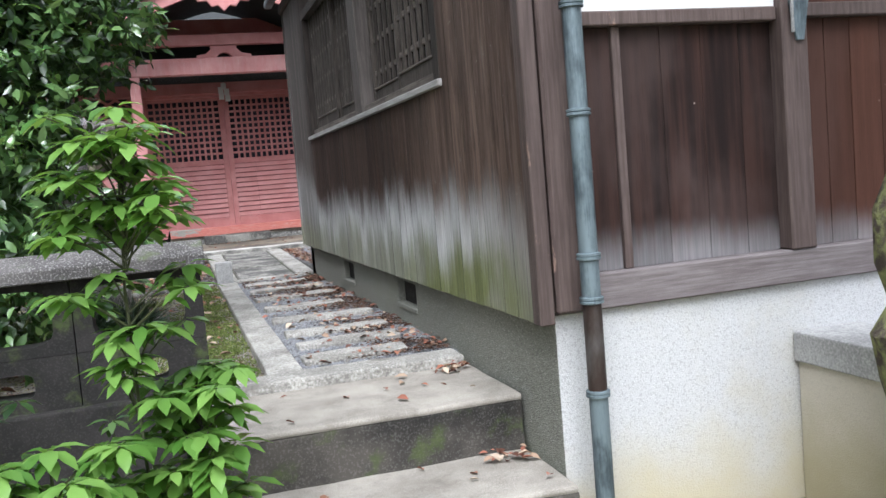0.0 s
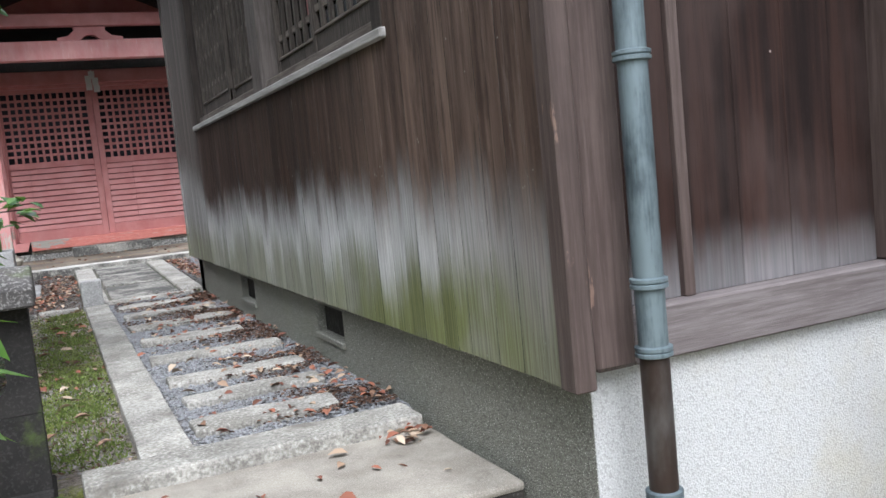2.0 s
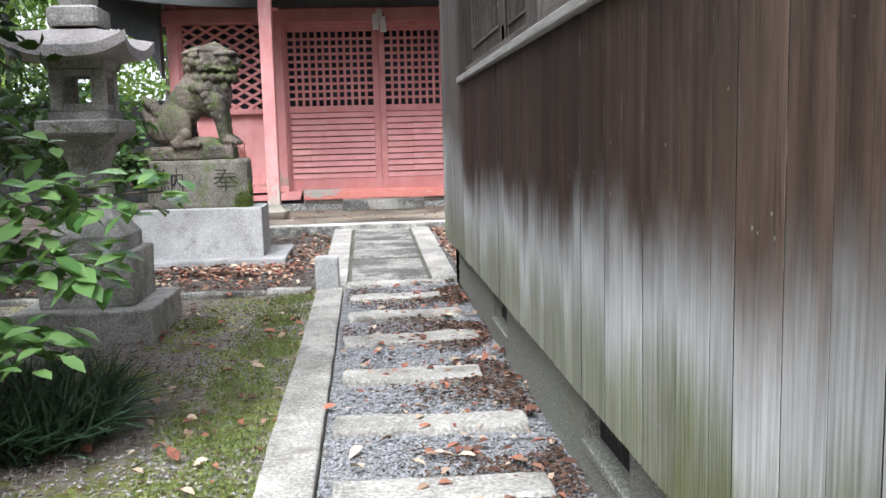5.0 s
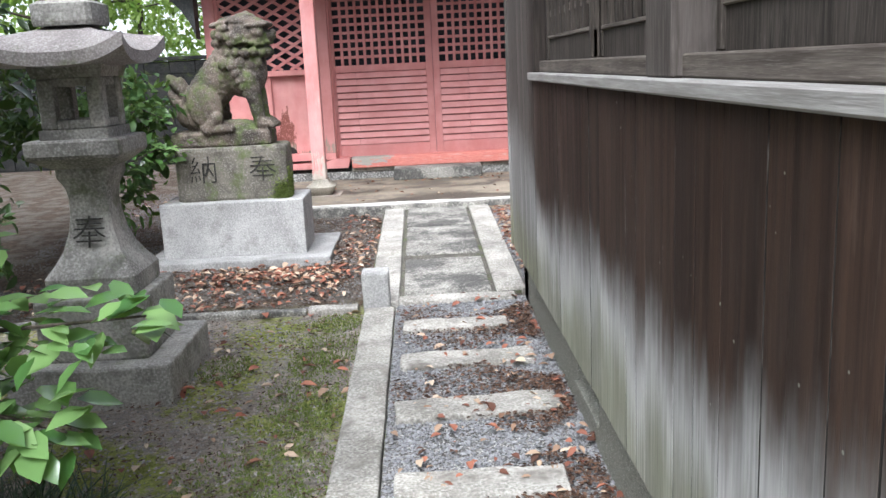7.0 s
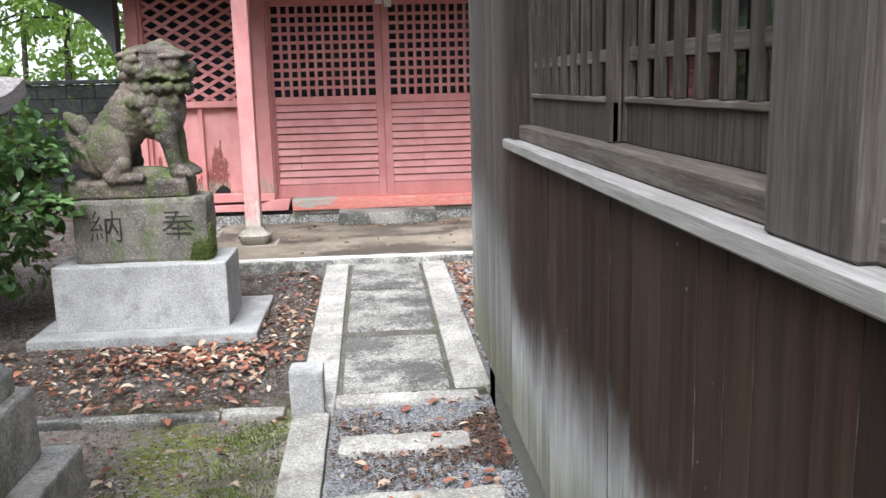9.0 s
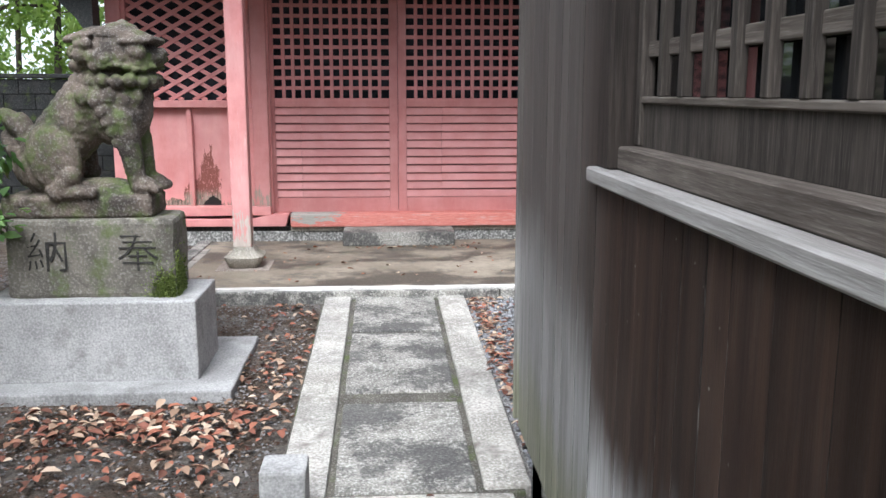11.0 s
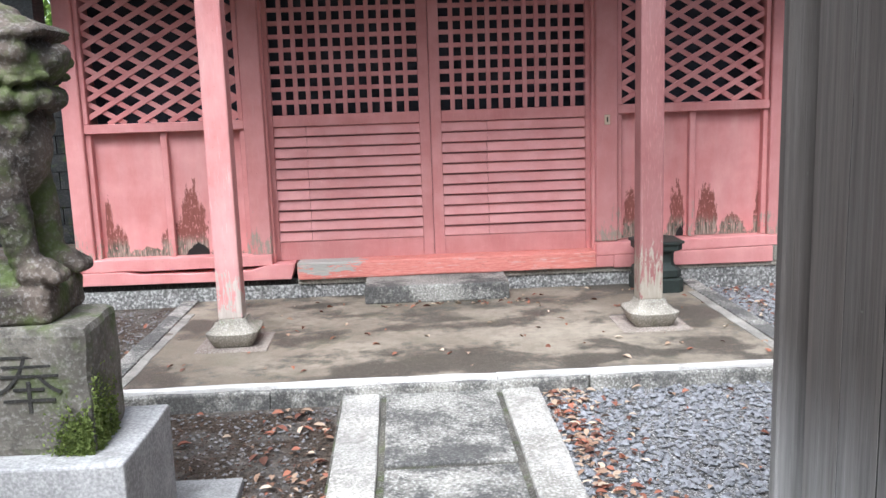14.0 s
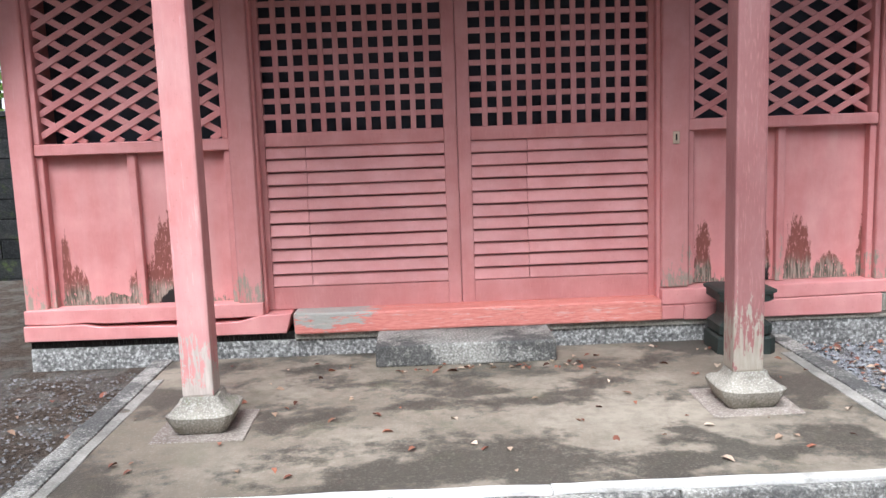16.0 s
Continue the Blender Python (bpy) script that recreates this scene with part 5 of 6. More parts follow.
# ------------------------------------------------------------ stone lantern
lan = thing("stone_lantern", "weathered square stone lantern with an upswept roof", "lantern", at=(-0.825, 8.14, 0.485))
part("base_slab", worn_box(-0.375, 0.375, -0.37, 0.37, 0, 0.262, 0.015, 8, 0.005, 100), M["lantern"], lan)
part("base_block", worn_box(-0.255, 0.255, -0.26, 0.26, 0.258, 0.56, 0.015, 6, 0.005, 101), M["lantern"], lan)
shaft = square_loft([(0.205, 0.555), (0.21, 0.57), (0.21, 0.645), (0.20, 0.66), (0.17, 0.70), (0.135, 0.76), (0.108, 0.84), (0.095, 0.92), (0.09, 1.0), (0.1, 1.06), (0.125, 1.11), (0.125, 1.15)], 0.12)
shaft_ob = part("shaft", shaft, M["lantern"], lan)
carved_text("奉", 0.17, (0.0, -0.125, 0.84), -17, shaft_ob)
plat = square_loft([(0.13, 1.15), (0.205, 1.2), (0.212, 1.215), (0.212, 1.275), (0.205, 1.285)])
part("fire_shelf", plat, M["lantern"], lan)
part("fire_box_sill", square_loft([(0.155, 1.285), (0.155, 1.33)]), M["lantern"], lan)
for sx in (-1, 1):
    for sy in (-1, 1):
        part("fire_box_post", box(sx * 0.11 - 0.035, sx * 0.11 + 0.035, sy * 0.11 - 0.035, sy * 0.11 + 0.035, 1.33, 1.56, 0.008), M["lantern"], lan)
for a in range(4):
    bm = add_box(bmesh.new(), -0.08, 0.08, -0.132, -0.1, 1.33, 1.372, 0.005, Matrix.Rotation(radians(90 * a), 4, "Z"))
    part("window_sill", bm, M["lantern"], lan)
    bm = add_box(bmesh.new(), -0.08, 0.08, -0.132, -0.1, 1.52, 1.56, 0.005, Matrix.Rotation(radians(90 * a), 4, "Z"))
    part("window_head", bm, M["lantern"], lan)
part("fire_box_top", square_loft([(0.155, 1.56), (0.17, 1.62)]), M["lantern"], lan)
N = 16
rb = bmesh.new()


def roof_point(i, j, under):
    u, v = 2 * i / N - 1, 2 * j / N - 1
    r = max(abs(u), abs(v))
    corner = min(abs(u), abs(v)) / max(r, 1e-6)
    lift = 0.075 * (corner ** 3) * r ** 3
    if under:
        z = 1.6 + 0.012 * r + lift
    else:
        z = 1.66 + 0.15 * (1 - r) ** 0.8 + lift + 0.01
    w = 0.305 * (1 + 0.06 * corner ** 4 * r)
    return (u * w, v * w, z)


for under in (False, True):
    vs = [[rb.verts.new(roof_point(i, j, under)) for i in range(N + 1)] for j in range(N + 1)]
    for j in range(N):
        for i in range(N):
            f = (vs[j][i], vs[j][i + 1], vs[j + 1][i + 1], vs[j + 1][i])
            rb.faces.new(f[::-1] if under else f)
    if not under:
        up = vs
ring = [(i, 0) for i in range(N)] + [(N, j) for j in range(N)] + [(i, N) for i in range(N, 0, -1)] + [(0, j) for j in range(N, 0, -1)]
for (i, j), (k, l) in zip(ring, ring[1:] + ring[:1]):
    rb.faces.new((vs[j][i], vs[l][k], up[l][k], up[j][i]))
smooth(part("roof", rb, M["lantern_roof"], lan, "pinkish grey upswept stone roof"), 35)
part("finial_base", square_loft([(0.13, 1.79), (0.135, 1.81), (0.135, 1.885), (0.11, 1.9)], 0.15), M["lantern"], lan)
smooth(part("finial", lathe([(0.09, 1.9), (0.105, 1.93), (0.1, 1.98), (0.06, 2.03), (0.012, 2.07)], 16), M["lantern"], lan))

# ------------------------------------------------------------ stone fence by the steps
fen = thing("stone_fence", "dark weathered stone fence on a low wall", "fence")
part("wall_course", worn_box(-4.5, 0.09, 4.08, 4.3, -0.1, 0.62, 0.015, 16, 0.008, 110), M["fence_stone"], fen)


def pierced(x0, x1, z0, z1, y0, y1, hole):
    """A stone panel with a rounded opening (cx, cz, rx, rz)."""
    cx, cz, rx, rz = hole
    n = 24
    bm = bmesh.new()
    inner, outer = [], []
    for k in range(n):
        a = 2 * math.pi * k / n
        c, s = math.cos(a), math.sin(a)
        e = 0.45
        inner.append((cx + rx * math.copysign(abs(c) ** e, c), cz + rz * math.copysign(abs(s) ** e, s)))
        q = min(1 / max(abs(c), 1e-6), 1 / max(abs(s), 1e-6))
        ox, oz = c * q, s * q
        outer.append((x0 + (x1 - x0) * (ox + 1) / 2, z0 + (z1 - z0) * (oz + 1) / 2))
    rings = [[bm.verts.new((x, y, z)) for x, z in pts] for y in (y0, y1) for pts in (inner, outer)]
    for k in range(n):
        l = (k + 1) % n
        bm.faces.new((rings[0][k], rings[0][l], rings[1][l], rings[1][k]))
        bm.faces.new((rings[2][k], rings[3][k], rings[3][l], rings[2][l]))
        bm.faces.new((rings[0][k], rings[2][k], rings[2][l], rings[0][l]))
        bm.faces.new((rings[1][k], rings[1][l], rings[3][l], rings[3][k]))
    bmesh.ops.recalc_face_normals(bm, faces=bm.faces[:])
    return bm


for i in range(6):
    x1 = 0.085 - i * 0.56
    part("pierced_panel", pierced(x1 - 0.555, x1, 0.86, 1.19, 4.13, 4.26, (x1 - 0.28, 1.03, 0.2, 0.125)), M["fence_stone"], fen)
    part("pierced_panel", pierced(x1 - 0.555, x1, 0.618, 0.858, 4.12, 4.27, (x1 - 0.28, 0.74, 0.1, 0.055)), M["fence_stone"], fen)
cap = prism([(-0.14, 0), (0.14, 0), (0.14, 0.06), (0.03, 0.115), (-0.03, 0.115), (-0.14, 0.06)], -4.5, 0.11, 0.006)
for v in cap.verts:
    v.co = Vector((v.co.y, 4.195 + v.co.x, 1.188 + v.co.z))
bmesh.ops.recalc_face_normals(cap, faces=cap.faces[:])
part("coping", cap, M["coping"], fen, "speckled dark stone coping")

# ------------------------------------------------------------ planting
rng = np.random.default_rng(5)


def leaf_mesh(name, centres, normals, dirs, length, width, fold, mat, droop=0.15):
    """Many pointed, slightly folded leaves in one mesh; arrays of places, facing and pointing."""
    n = len(centres)
    side = np.cross(normals, dirs)
    side /= np.linalg.norm(side, axis=1, keepdims=True) + 1e-9
    nor = np.cross(dirs, side)
    L, W = np.asarray(length).reshape(-1, 1) * np.ones((n, 1)), np.asarray(width).reshape(-1, 1) * np.ones((n, 1))
    pts = [centres,
           centres + dirs * L * 0.3 + side * W * 0.42 + nor * W * fold, centres + dirs * L * 0.62 + side * W * 0.45 + nor * (W * fold - L * droop * 0.3),
           centres + dirs * L - nor * L * droop,
           centres + dirs * L * 0.62 - side * W * 0.45 + nor * (W * fold - L * droop * 0.3), centres + dirs * L * 0.3 - side * W * 0.42 + nor * W * fold,
           centres + dirs * L * 0.3, centres + dirs * L * 0.64 - nor * L * droop * 0.3]
    v = np.stack(pts, 1).reshape(-1, 3)
    tri = np.array([[0, 6, 1], [7, 3, 2], [0, 5, 6], [7, 4, 3]])
    quad = np.array([[6, 7, 2, 1], [6, 5, 4, 7]])
    off = (np.arange(n) * 8)[:, None, None]
    loops = np.concatenate([(tri[None] + off).reshape(-1), (quad[None] + off).reshape(-1)]).astype(np.int32)
    starts = np.concatenate([np.arange(4 * n) * 3, 12 * n + np.arange(2 * n) * 4]).astype(np.int32)
    me = bpy.data.meshes.new(name)
    me.vertices.add(len(v))
    me.vertices.foreach_set("co", v.astype(np.float32).reshape(-1))
    me.loops.add(len(loops))
    me.loops.foreach_set("vertex_index", loops)
    me.polygons.add(len(starts))
    me.polygons.foreach_set("loop_start", starts)
    me.polygons.foreach_set("use_smooth", np.ones(len(starts), dtype=bool))
    me.materials.append(mat)
    me.update(calc_edges=True)
    return me


def unit(a):
    return a / (np.linalg.norm(a, axis=1, keepdims=True) + 1e-9)


def crown(blobs, per_m3, length, mat, name="crown", sprays=5, hollow=0.45, up=0.5):
    """Leaves in small sprays through a set of ellipsoids (centre, radii)."""
    C, Nn, D = [], [], []
    for c, r in blobs:
        vol = 4.19 * r[0] * r[1] * r[2]
        n = max(12, int(per_m3 * vol / sprays))
        d = unit(rng.normal(size=(n, 3)))
        rad = (hollow + (1 - hollow) * rng.random((n, 1)) ** 0.5) * (1 + 0.18 * rng.normal(size=(n, 1)))
        p = np.array(c) + d * rad * np.array(r)
        for _ in range(sprays):
            dd = unit(d * 0.7 + rng.normal(size=(n, 3)) * 0.8 + np.array([0, 0, -0.1]))
            C.append(p + rng.normal(size=(n, 3)) * length * 0.35)
            D.append(dd)
            Nn.append(unit(rng.normal(size=(n, 3)) * 0.55 + np.array([0, 0, up]) + d * 0.35))
    C, Nn, D = np.concatenate(C), np.concatenate(Nn), np.concatenate(D)
    L = length * (0.65 + 0.6 * rng.random(len(C)))
    return leaf_mesh(name, C, Nn, D, L, L * 0.45, 0.12, mat)


def tree(name, label, category, foot, limbs, blobs, per_m3, length, mat, trunk_r=0.07, group=""):
    """A tapered trunk with limbs that reach into a crown of many leaves."""
    t = thing(name, label, category, group, at=foot)
    fx, fy, fz = foot
    top_ = limbs[0]
    mid = ((top_[0] - fx) * 0.5 + 0.06, (top_[1] - fy) * 0.5 - 0.05, (top_[2] - fz) * 0.5)
    end = (top_[0] - fx, top_[1] - fy, top_[2] - fz)
    smooth(part("trunk", tube([(0, 0, -0.05), (0.03, 0.0, mid[2] * 0.4), mid, end], [trunk_r * 1.25, trunk_r, trunk_r * 0.8, trunk_r * 0.35], 10), M["bark"], t))
    for k, l in enumerate(limbs[1:]):
        f = 0.45 + 0.1 * (k % 4)
        a = Vector(mid).lerp(Vector(end), max(0.0, f * 2 - 1)) if f > 0.5 else Vector((0, 0, 0)).lerp(Vector(mid), f * 2)
        b = Vector((l[0] - fx, l[1] - fy, l[2] - fz))
        m_ = a.lerp(b, 0.55) + Vector((0.05, -0.04, 0.1))
        smooth(part("limb", tube([a, m_, b], [trunk_r * 0.5, trunk_r * 0.3, trunk_r * 0.1], 7), M["bark"], t))
    me = crown([((c[0] - fx, c[1] - fy, c[2] - fz), r) for c, r in blobs], per_m3, length, mat)
    place("crown", me, t, Matrix.Identity(4))
    return t


tree("camellia_tree", "dense dark evergreen camellia behind the stone fence", "tree", (-1.15, 6.2, 0.5),
     [(-1.2, 6.3, 3.4), (-0.6, 6.3, 2.6), (-0.9, 5.5, 1.9), (-1.7, 5.9, 2.4), (-0.25, 6.6, 2.8)],
     [((-1.0, 6.05, 2.3), (0.5, 0.7, 0.75)), ((-1.35, 6.2, 3.2), (0.95, 1.0, 0.7)), ((-0.55, 6.4, 2.95), (0.5, 0.6, 0.35)), ((-1.15, 5.5, 1.45), (0.42, 0.5, 0.5)),
      ((-0.2, 6.6, 2.72), (0.32, 0.4, 0.13)), ((-0.75, 5.7, 1.75), (0.25, 0.4, 0.3)), ((-1.9, 5.8, 2.2), (0.8, 0.8, 1.0)), ((-0.9, 5.2, 1.05), (0.4, 0.35, 0.4)), ((-2.8, 5.4, 2.0), (0.9, 0.8, 1.3)), ((-0.5, 6.1, 2.5), (0.42, 0.5, 0.3))],
     3400, 0.085, M["leaf_dark"], 0.06)
# Outer shell of lighter leaves: the crown's lit side put into leaf colour.
bright = [((-0.95, 5.7, 2.45), (0.5, 0.45, 0.7)), ((-0.5, 6.1, 2.8), (0.5, 0.6, 0.4)), ((-1.0, 5.35, 1.6), (0.45, 0.4, 0.5)), ((-0.7, 5.55, 2.0), (0.3, 0.3, 0.35)), ((-0.85, 5.1, 1.05), (0.4, 0.3, 0.35))]
lit = new("crown", crown(bright, 1500, 0.09, M["leaf_shine"], hollow=0.8))
lit.parent = bpy.data.objects["camellia_tree"]
lit.matrix_basis = Matrix.Translation((1.15, -6.2, -0.5))
tree("evergreen_shrub", "dark glossy evergreen shrub between lantern and lion", "shrub", (-1.95, 11.3, 0.55),
     [(-1.9, 11.3, 1.9), (-1.5, 10.9, 1.7), (-2.3, 11.2, 1.8), (-1.4, 11.0, 1.3)],
     [((-1.75, 11.2, 1.75), (0.4, 0.4, 0.3)), ((-1.5, 10.85, 1.45), (0.3, 0.3, 0.22)), ((-2.3, 11.3, 1.9), (0.6, 0.5, 0.5)), ((-1.3, 10.75, 1.5), (0.16, 0.12, 0.07)), ((-1.75, 11.0, 1.25), (0.35, 0.35, 0.4)), ((-1.45, 10.9, 1.85), (0.25, 0.25, 0.2))],
     2300, 0.1, M["leaf_mid"], 0.025)
tree("evergreen_tree", "dark broadleaf tree at the edge of the garden", "tree", (-3.0, 9.6, 0.5),
     [(-3.0, 9.7, 4.2), (-2.2, 9.2, 2.6), (-3.6, 9.0, 2.8), (-2.4, 10.2, 3.4)],
     [((-2.5, 9.3, 1.3), (0.6, 0.6, 0.75)), ((-2.6, 9.6, 2.6), (0.75, 0.8, 0.8)), ((-3.2, 9.8, 4.0), (1.3, 1.3, 0.9)), ((-3.4, 8.6, 1.6), (0.9, 0.9, 1.1)), ((-2.1, 9.0, 3.3), (0.6, 0.6, 0.35))],
     1500, 0.1, M["leaf_dark"], 0.1)
# tall evergreens past the garden's far side, added unseen to dim light and reflections
for k, (x, y_, h) in enumerate(((-7.5, 1.5, 6.0), (-8.5, 5.0, 6.5), (-7.8, 9.0, 6.0), (-8.8, 13.0, 6.5), (-6.5, -2.5, 5.5))):
    tree("shade_tree", "tall dark evergreen added out of view to darken the garden side", "tree", (x, y_, 0.0),
         [(x + 0.2, y_, h), (x - 1.0, y_ + 0.4, h * 0.6), (x + 1.1, y_ - 0.3, h * 0.55), (x + 0.2, y_ + 1.1, h * 0.7)],
         [((x, y_, h * 0.75), (1.9, 1.9, 1.5)), ((x + 0.5, y_ - 0.6, h * 0.4), (1.8, 1.8, 1.3)), ((x - 0.4, y_ + 0.9, h * 0.35), (1.6, 1.6, 1.2))],
         160, 0.2, M["leaf_dark"], 0.14, "evergreens at the boundary")
# trees beyond the block wall
for k, (x, y_, h) in enumerate(((-2.9, 19.6, 6.5), (-4.3, 20.4, 7.0), (-5.6, 19.3, 6.2), (-7.4, 21.0, 7.5), (-3.4, 23.0, 8.0), (-2.0, 21.6, 6.8), (-9.5, 19.5, 7.0), (-6.5, 24.5, 8.0), (0.4, 23.5, 7.5))):
    tree("garden_tree", "slender tree with thin bright green foliage beyond the wall", "tree", (x, y_, 0.5),
         [(x + 0.2, y_, h), (x - 0.9, y_ - 0.5, 3.2), (x + 0.9, y_ + 0.3, 3.6), (x + 0.3, y_ - 0.8, 4.3), (x - 0.7, y_, 4.8)],
         [((x - 0.7, y_ - 0.4, 3.3), (0.9, 0.7, 0.3)), ((x + 0.8, y_ + 0.2, 3.7), (0.8, 0.8, 0.35)), ((x, y_, 4.6), (1.3, 1.2, 0.7)), ((x + 0.2, y_ - 0.3, h - 0.4), (1.2, 1.2, 0.9)), ((x + 0.4, y_ - 0.6, 2.7), (0.7, 0.5, 0.22))],
         260, 0.15, M["leaf_far"], 0.06, "trees beyond the wall")
hedge_blobs = [((x, 27 + 0.8 * math.sin(x), 2.2 + 0.8 * math.sin(x * 1.7)), (1.6, 1.2, 2.0)) for x in np.arange(-16, 8, 1.5)]
place_h = new("far_hedge", crown(hedge_blobs, 90, 0.22, M["leaf_far"], "far_hedge"))
tagged(place_h, "far bright green woodland edge", "woods", kind="stuff")


def whorl_plant(name, label, foot, heads, length, mat, n_leaf=7, stem_r=0.006, group="seedlings by the steps"):
    """A young plant: one stem per head, ending in a whorl of drooping leaves, with pairs lower down."""
    t = thing(name, label, "plant", group, at=foot)
    C, Nn, D, L = [], [], [], []
    top_h = max(h[2] for h in heads) - foot[2]
    lead = Vector(max(heads, key=lambda h: h[2])) - Vector(foot)
    part("stem", tube([(0, 0, -0.03), lead * 0.35 + Vector((0.02, 0.01, 0)), lead * 0.7 + Vector((-0.01, 0.01, 0)), lead], [stem_r * 1.3, stem_r, stem_r * 0.8, stem_r * 0.4], 6), M["twig"], t)
    for h in heads:
        b = Vector(h) - Vector(foot)
        root = lead * max(0.05, (b.z - 0.12) / top_h)
        mid = root.lerp(b, 0.55) + Vector((0.0, 0.0, 0.015))
        part("shoot", tube([root, mid, b], [stem_r * 0.6, stem_r * 0.5, stem_r * 0.3], 5), M["twig"], t)
        for k in range(n_leaf):
            a = 2 * math.pi * (k + rnd.random() * 0.5) / n_leaf
            d = Vector((math.cos(a), math.sin(a), rnd.uniform(-0.45, 0.15))).normalized()
            C.append(b + d * 0.01)
            D.append(d)
            Nn.append(Vector((-d.x * d.z * 0.5, -d.y * d.z * 0.5, 1.0)).normalized())
            L.append(length * rnd.uniform(0.75, 1.15))
        for k in range(max(2, n_leaf // 2)):
            f = rnd.uniform(0.6, 0.95)
            a = rnd.uniform(0, 6.28)
            d = Vector((math.cos(a), math.sin(a), rnd.uniform(-0.5, 0.1))).normalized()
            C.append(mid.lerp(b, (f - 0.55) / 0.45))
            D.append(d)
            Nn.append(Vector((0, 0, 1)))
            L.append(length * rnd.uniform(0.6, 0.95))
    a_ = [np.array([tuple(q) for q in w]) for w in (C, Nn, D)]
    L = np.array(L)
    place("leaves", leaf_mesh("leaves", a_[0], a_[1], a_[2], L, L * 0.46, 0.1, mat, 0.22), t, Matrix.Identity(4))
    return t


def heads_in(c, r, n):
    return [(c[0] + rnd.uniform(-1, 1) * r[0], c[1] + rnd.uniform(-1, 1) * r[1], c[2] + rnd.uniform(-1, 1) * r[2]) for _ in range(n)]


LAB = "young plant with bright green whorled leaves"
whorl_plant("seedling", LAB + ", tall thin stem", (-0.2, 2.75, 0.0),
            [(-0.13, 2.7, 1.78), (-0.2, 2.65, 1.68), (-0.06, 2.72, 1.62), (-0.27, 2.7, 1.6), (-0.02, 2.66, 1.55), (-0.15, 2.62, 1.5), (-0.3, 2.8, 1.5), (-0.1, 2.8, 1.42), (0.0, 2.8, 1.45), (-0.2, 2.7, 1.3), (-0.34, 2.75, 1.25), (-0.12, 2.7, 1.14), (0.02, 2.78, 1.3), (-0.22, 2.72, 1.02), (0.0, 2.86, 1.12)] + heads_in((-0.17, 2.68, 1.58), (0.16, 0.14, 0.17), 34) + heads_in((-0.15, 2.75, 1.12), (0.2, 0.14, 0.16), 10), 0.098, M["leaf_light"], 7)
whorl_plant("seedling", LAB + " beside the step", (-0.02, 2.85, 0.0), heads_in((0.0, 2.82, 0.88), (0.13, 0.14, 0.1), 28) + heads_in((-0.03, 2.78, 0.66), (0.17, 0.14, 0.14), 26), 0.1, M["leaf_light"], 8)
whorl_plant("seedling", LAB + ", low and spreading", (-0.4, 2.65, 0.0), heads_in((-0.38, 2.6, 0.72), (0.17, 0.16, 0.1), 28) + heads_in((-0.35, 2.65, 0.55), (0.2, 0.15, 0.1), 18), 0.105, M["leaf_light"], 8)
whorl_plant("undergrowth", "dark green undergrowth in the shade of the fence", (-0.3, 3.4, 0.0), heads_in((-0.3, 3.3, 0.45), (0.3, 0.3, 0.25), 22), 0.09, M["leaf_mid"], 6, group="")
whorl_plant("undergrowth", "dark green undergrowth in the shade of the fence", (-1.0, 3.3, 0.0), heads_in((-1.0, 3.3, 0.5), (0.45, 0.4, 0.35), 30), 0.1, M["leaf_dark"], 6, group="")


def spray_branch(name, label, pts, leaves, length, mat):
    """A long leafy branch that leans in from the shrub."""
    t = thing(name, label, "branch")
    part("twig", tube(pts, [0.009, 0.008, 0.006, 0.003][:len(pts)], 7), M["bark"], t)
    C, Nn, D, L = [], [], [], []
    P = [Vector(p) for p in pts]
    for k in range(leaves):
        f = (0.15 + 0.85 * k / leaves) * (len(P) - 1)
        i = min(int(f), len(P) - 2)
        p = P[i].lerp(P[i + 1], f - i) + Vector((rnd.uniform(-1, 1), rnd.uniform(-1, 1), rnd.uniform(-0.8, 0.8))) * 0.1
        a = rnd.uniform(0, 6.28)
        d = Vector((math.cos(a) + 0.3, math.sin(a) * 0.8 - 0.1, rnd.uniform(-0.6, 0.25))).normalized()
        C.append(p)
        D.append(d)
        Nn.append(Vector((rnd.uniform(-0.4, 0.4), rnd.uniform(-0.5, 0.2), 1)).normalized())
        L.append(length * rnd.uniform(0.7, 1.2))
    a_ = [np.array([tuple(q) for q in w]) for w in (C, Nn, D)]
    L = np.array(L)
    place("leaves", leaf_mesh("leaves", a_[0], a_[1], a_[2], L, L * 0.6, 0.1, mat, 0.12), t, Matrix.Identity(4))


cam_leaf = "camellia branch with glossy light green leaves"
spray_branch("camellia_branch", cam_leaf, [(-1.0, 6.0, 1.2), (-0.6, 5.95, 1.38), (-0.3, 5.95, 1.46), (0.07, 5.98, 1.47)], 150, 0.1, M["leaf_shine"])
spray_branch("camellia_branch", cam_leaf, [(-0.95, 6.0, 1.1), (-0.55, 5.9, 1.25), (-0.3, 5.9, 1.28), (-0.12, 5.9, 1.22)], 110, 0.11, M["leaf_shine"])
spray_branch("camellia_branch", cam_leaf, [(-0.9, 5.9, 0.9), (-0.6, 5.8, 1.02), (-0.4, 5.8, 1.05), (-0.3, 5.8, 0.98)], 80, 0.11, M["leaf_shine"])
spray_branch("camellia_branch", cam_leaf, [(-0.95, 6.0, 1.3), (-0.7, 6.1, 1.55), (-0.52, 6.1, 1.66), (-0.42, 6.1, 1.64)], 50, 0.1, M["leaf_shine"])
spray_branch("evergreen_branch", "evergreen branch with pale shiny leaf tips", [(-1.9, 11.0, 1.2), (-1.5, 10.7, 1.4), (-1.25, 10.62, 1.5), (-1.05, 10.62, 1.5)], 60, 0.085, M["leaf_shine"])
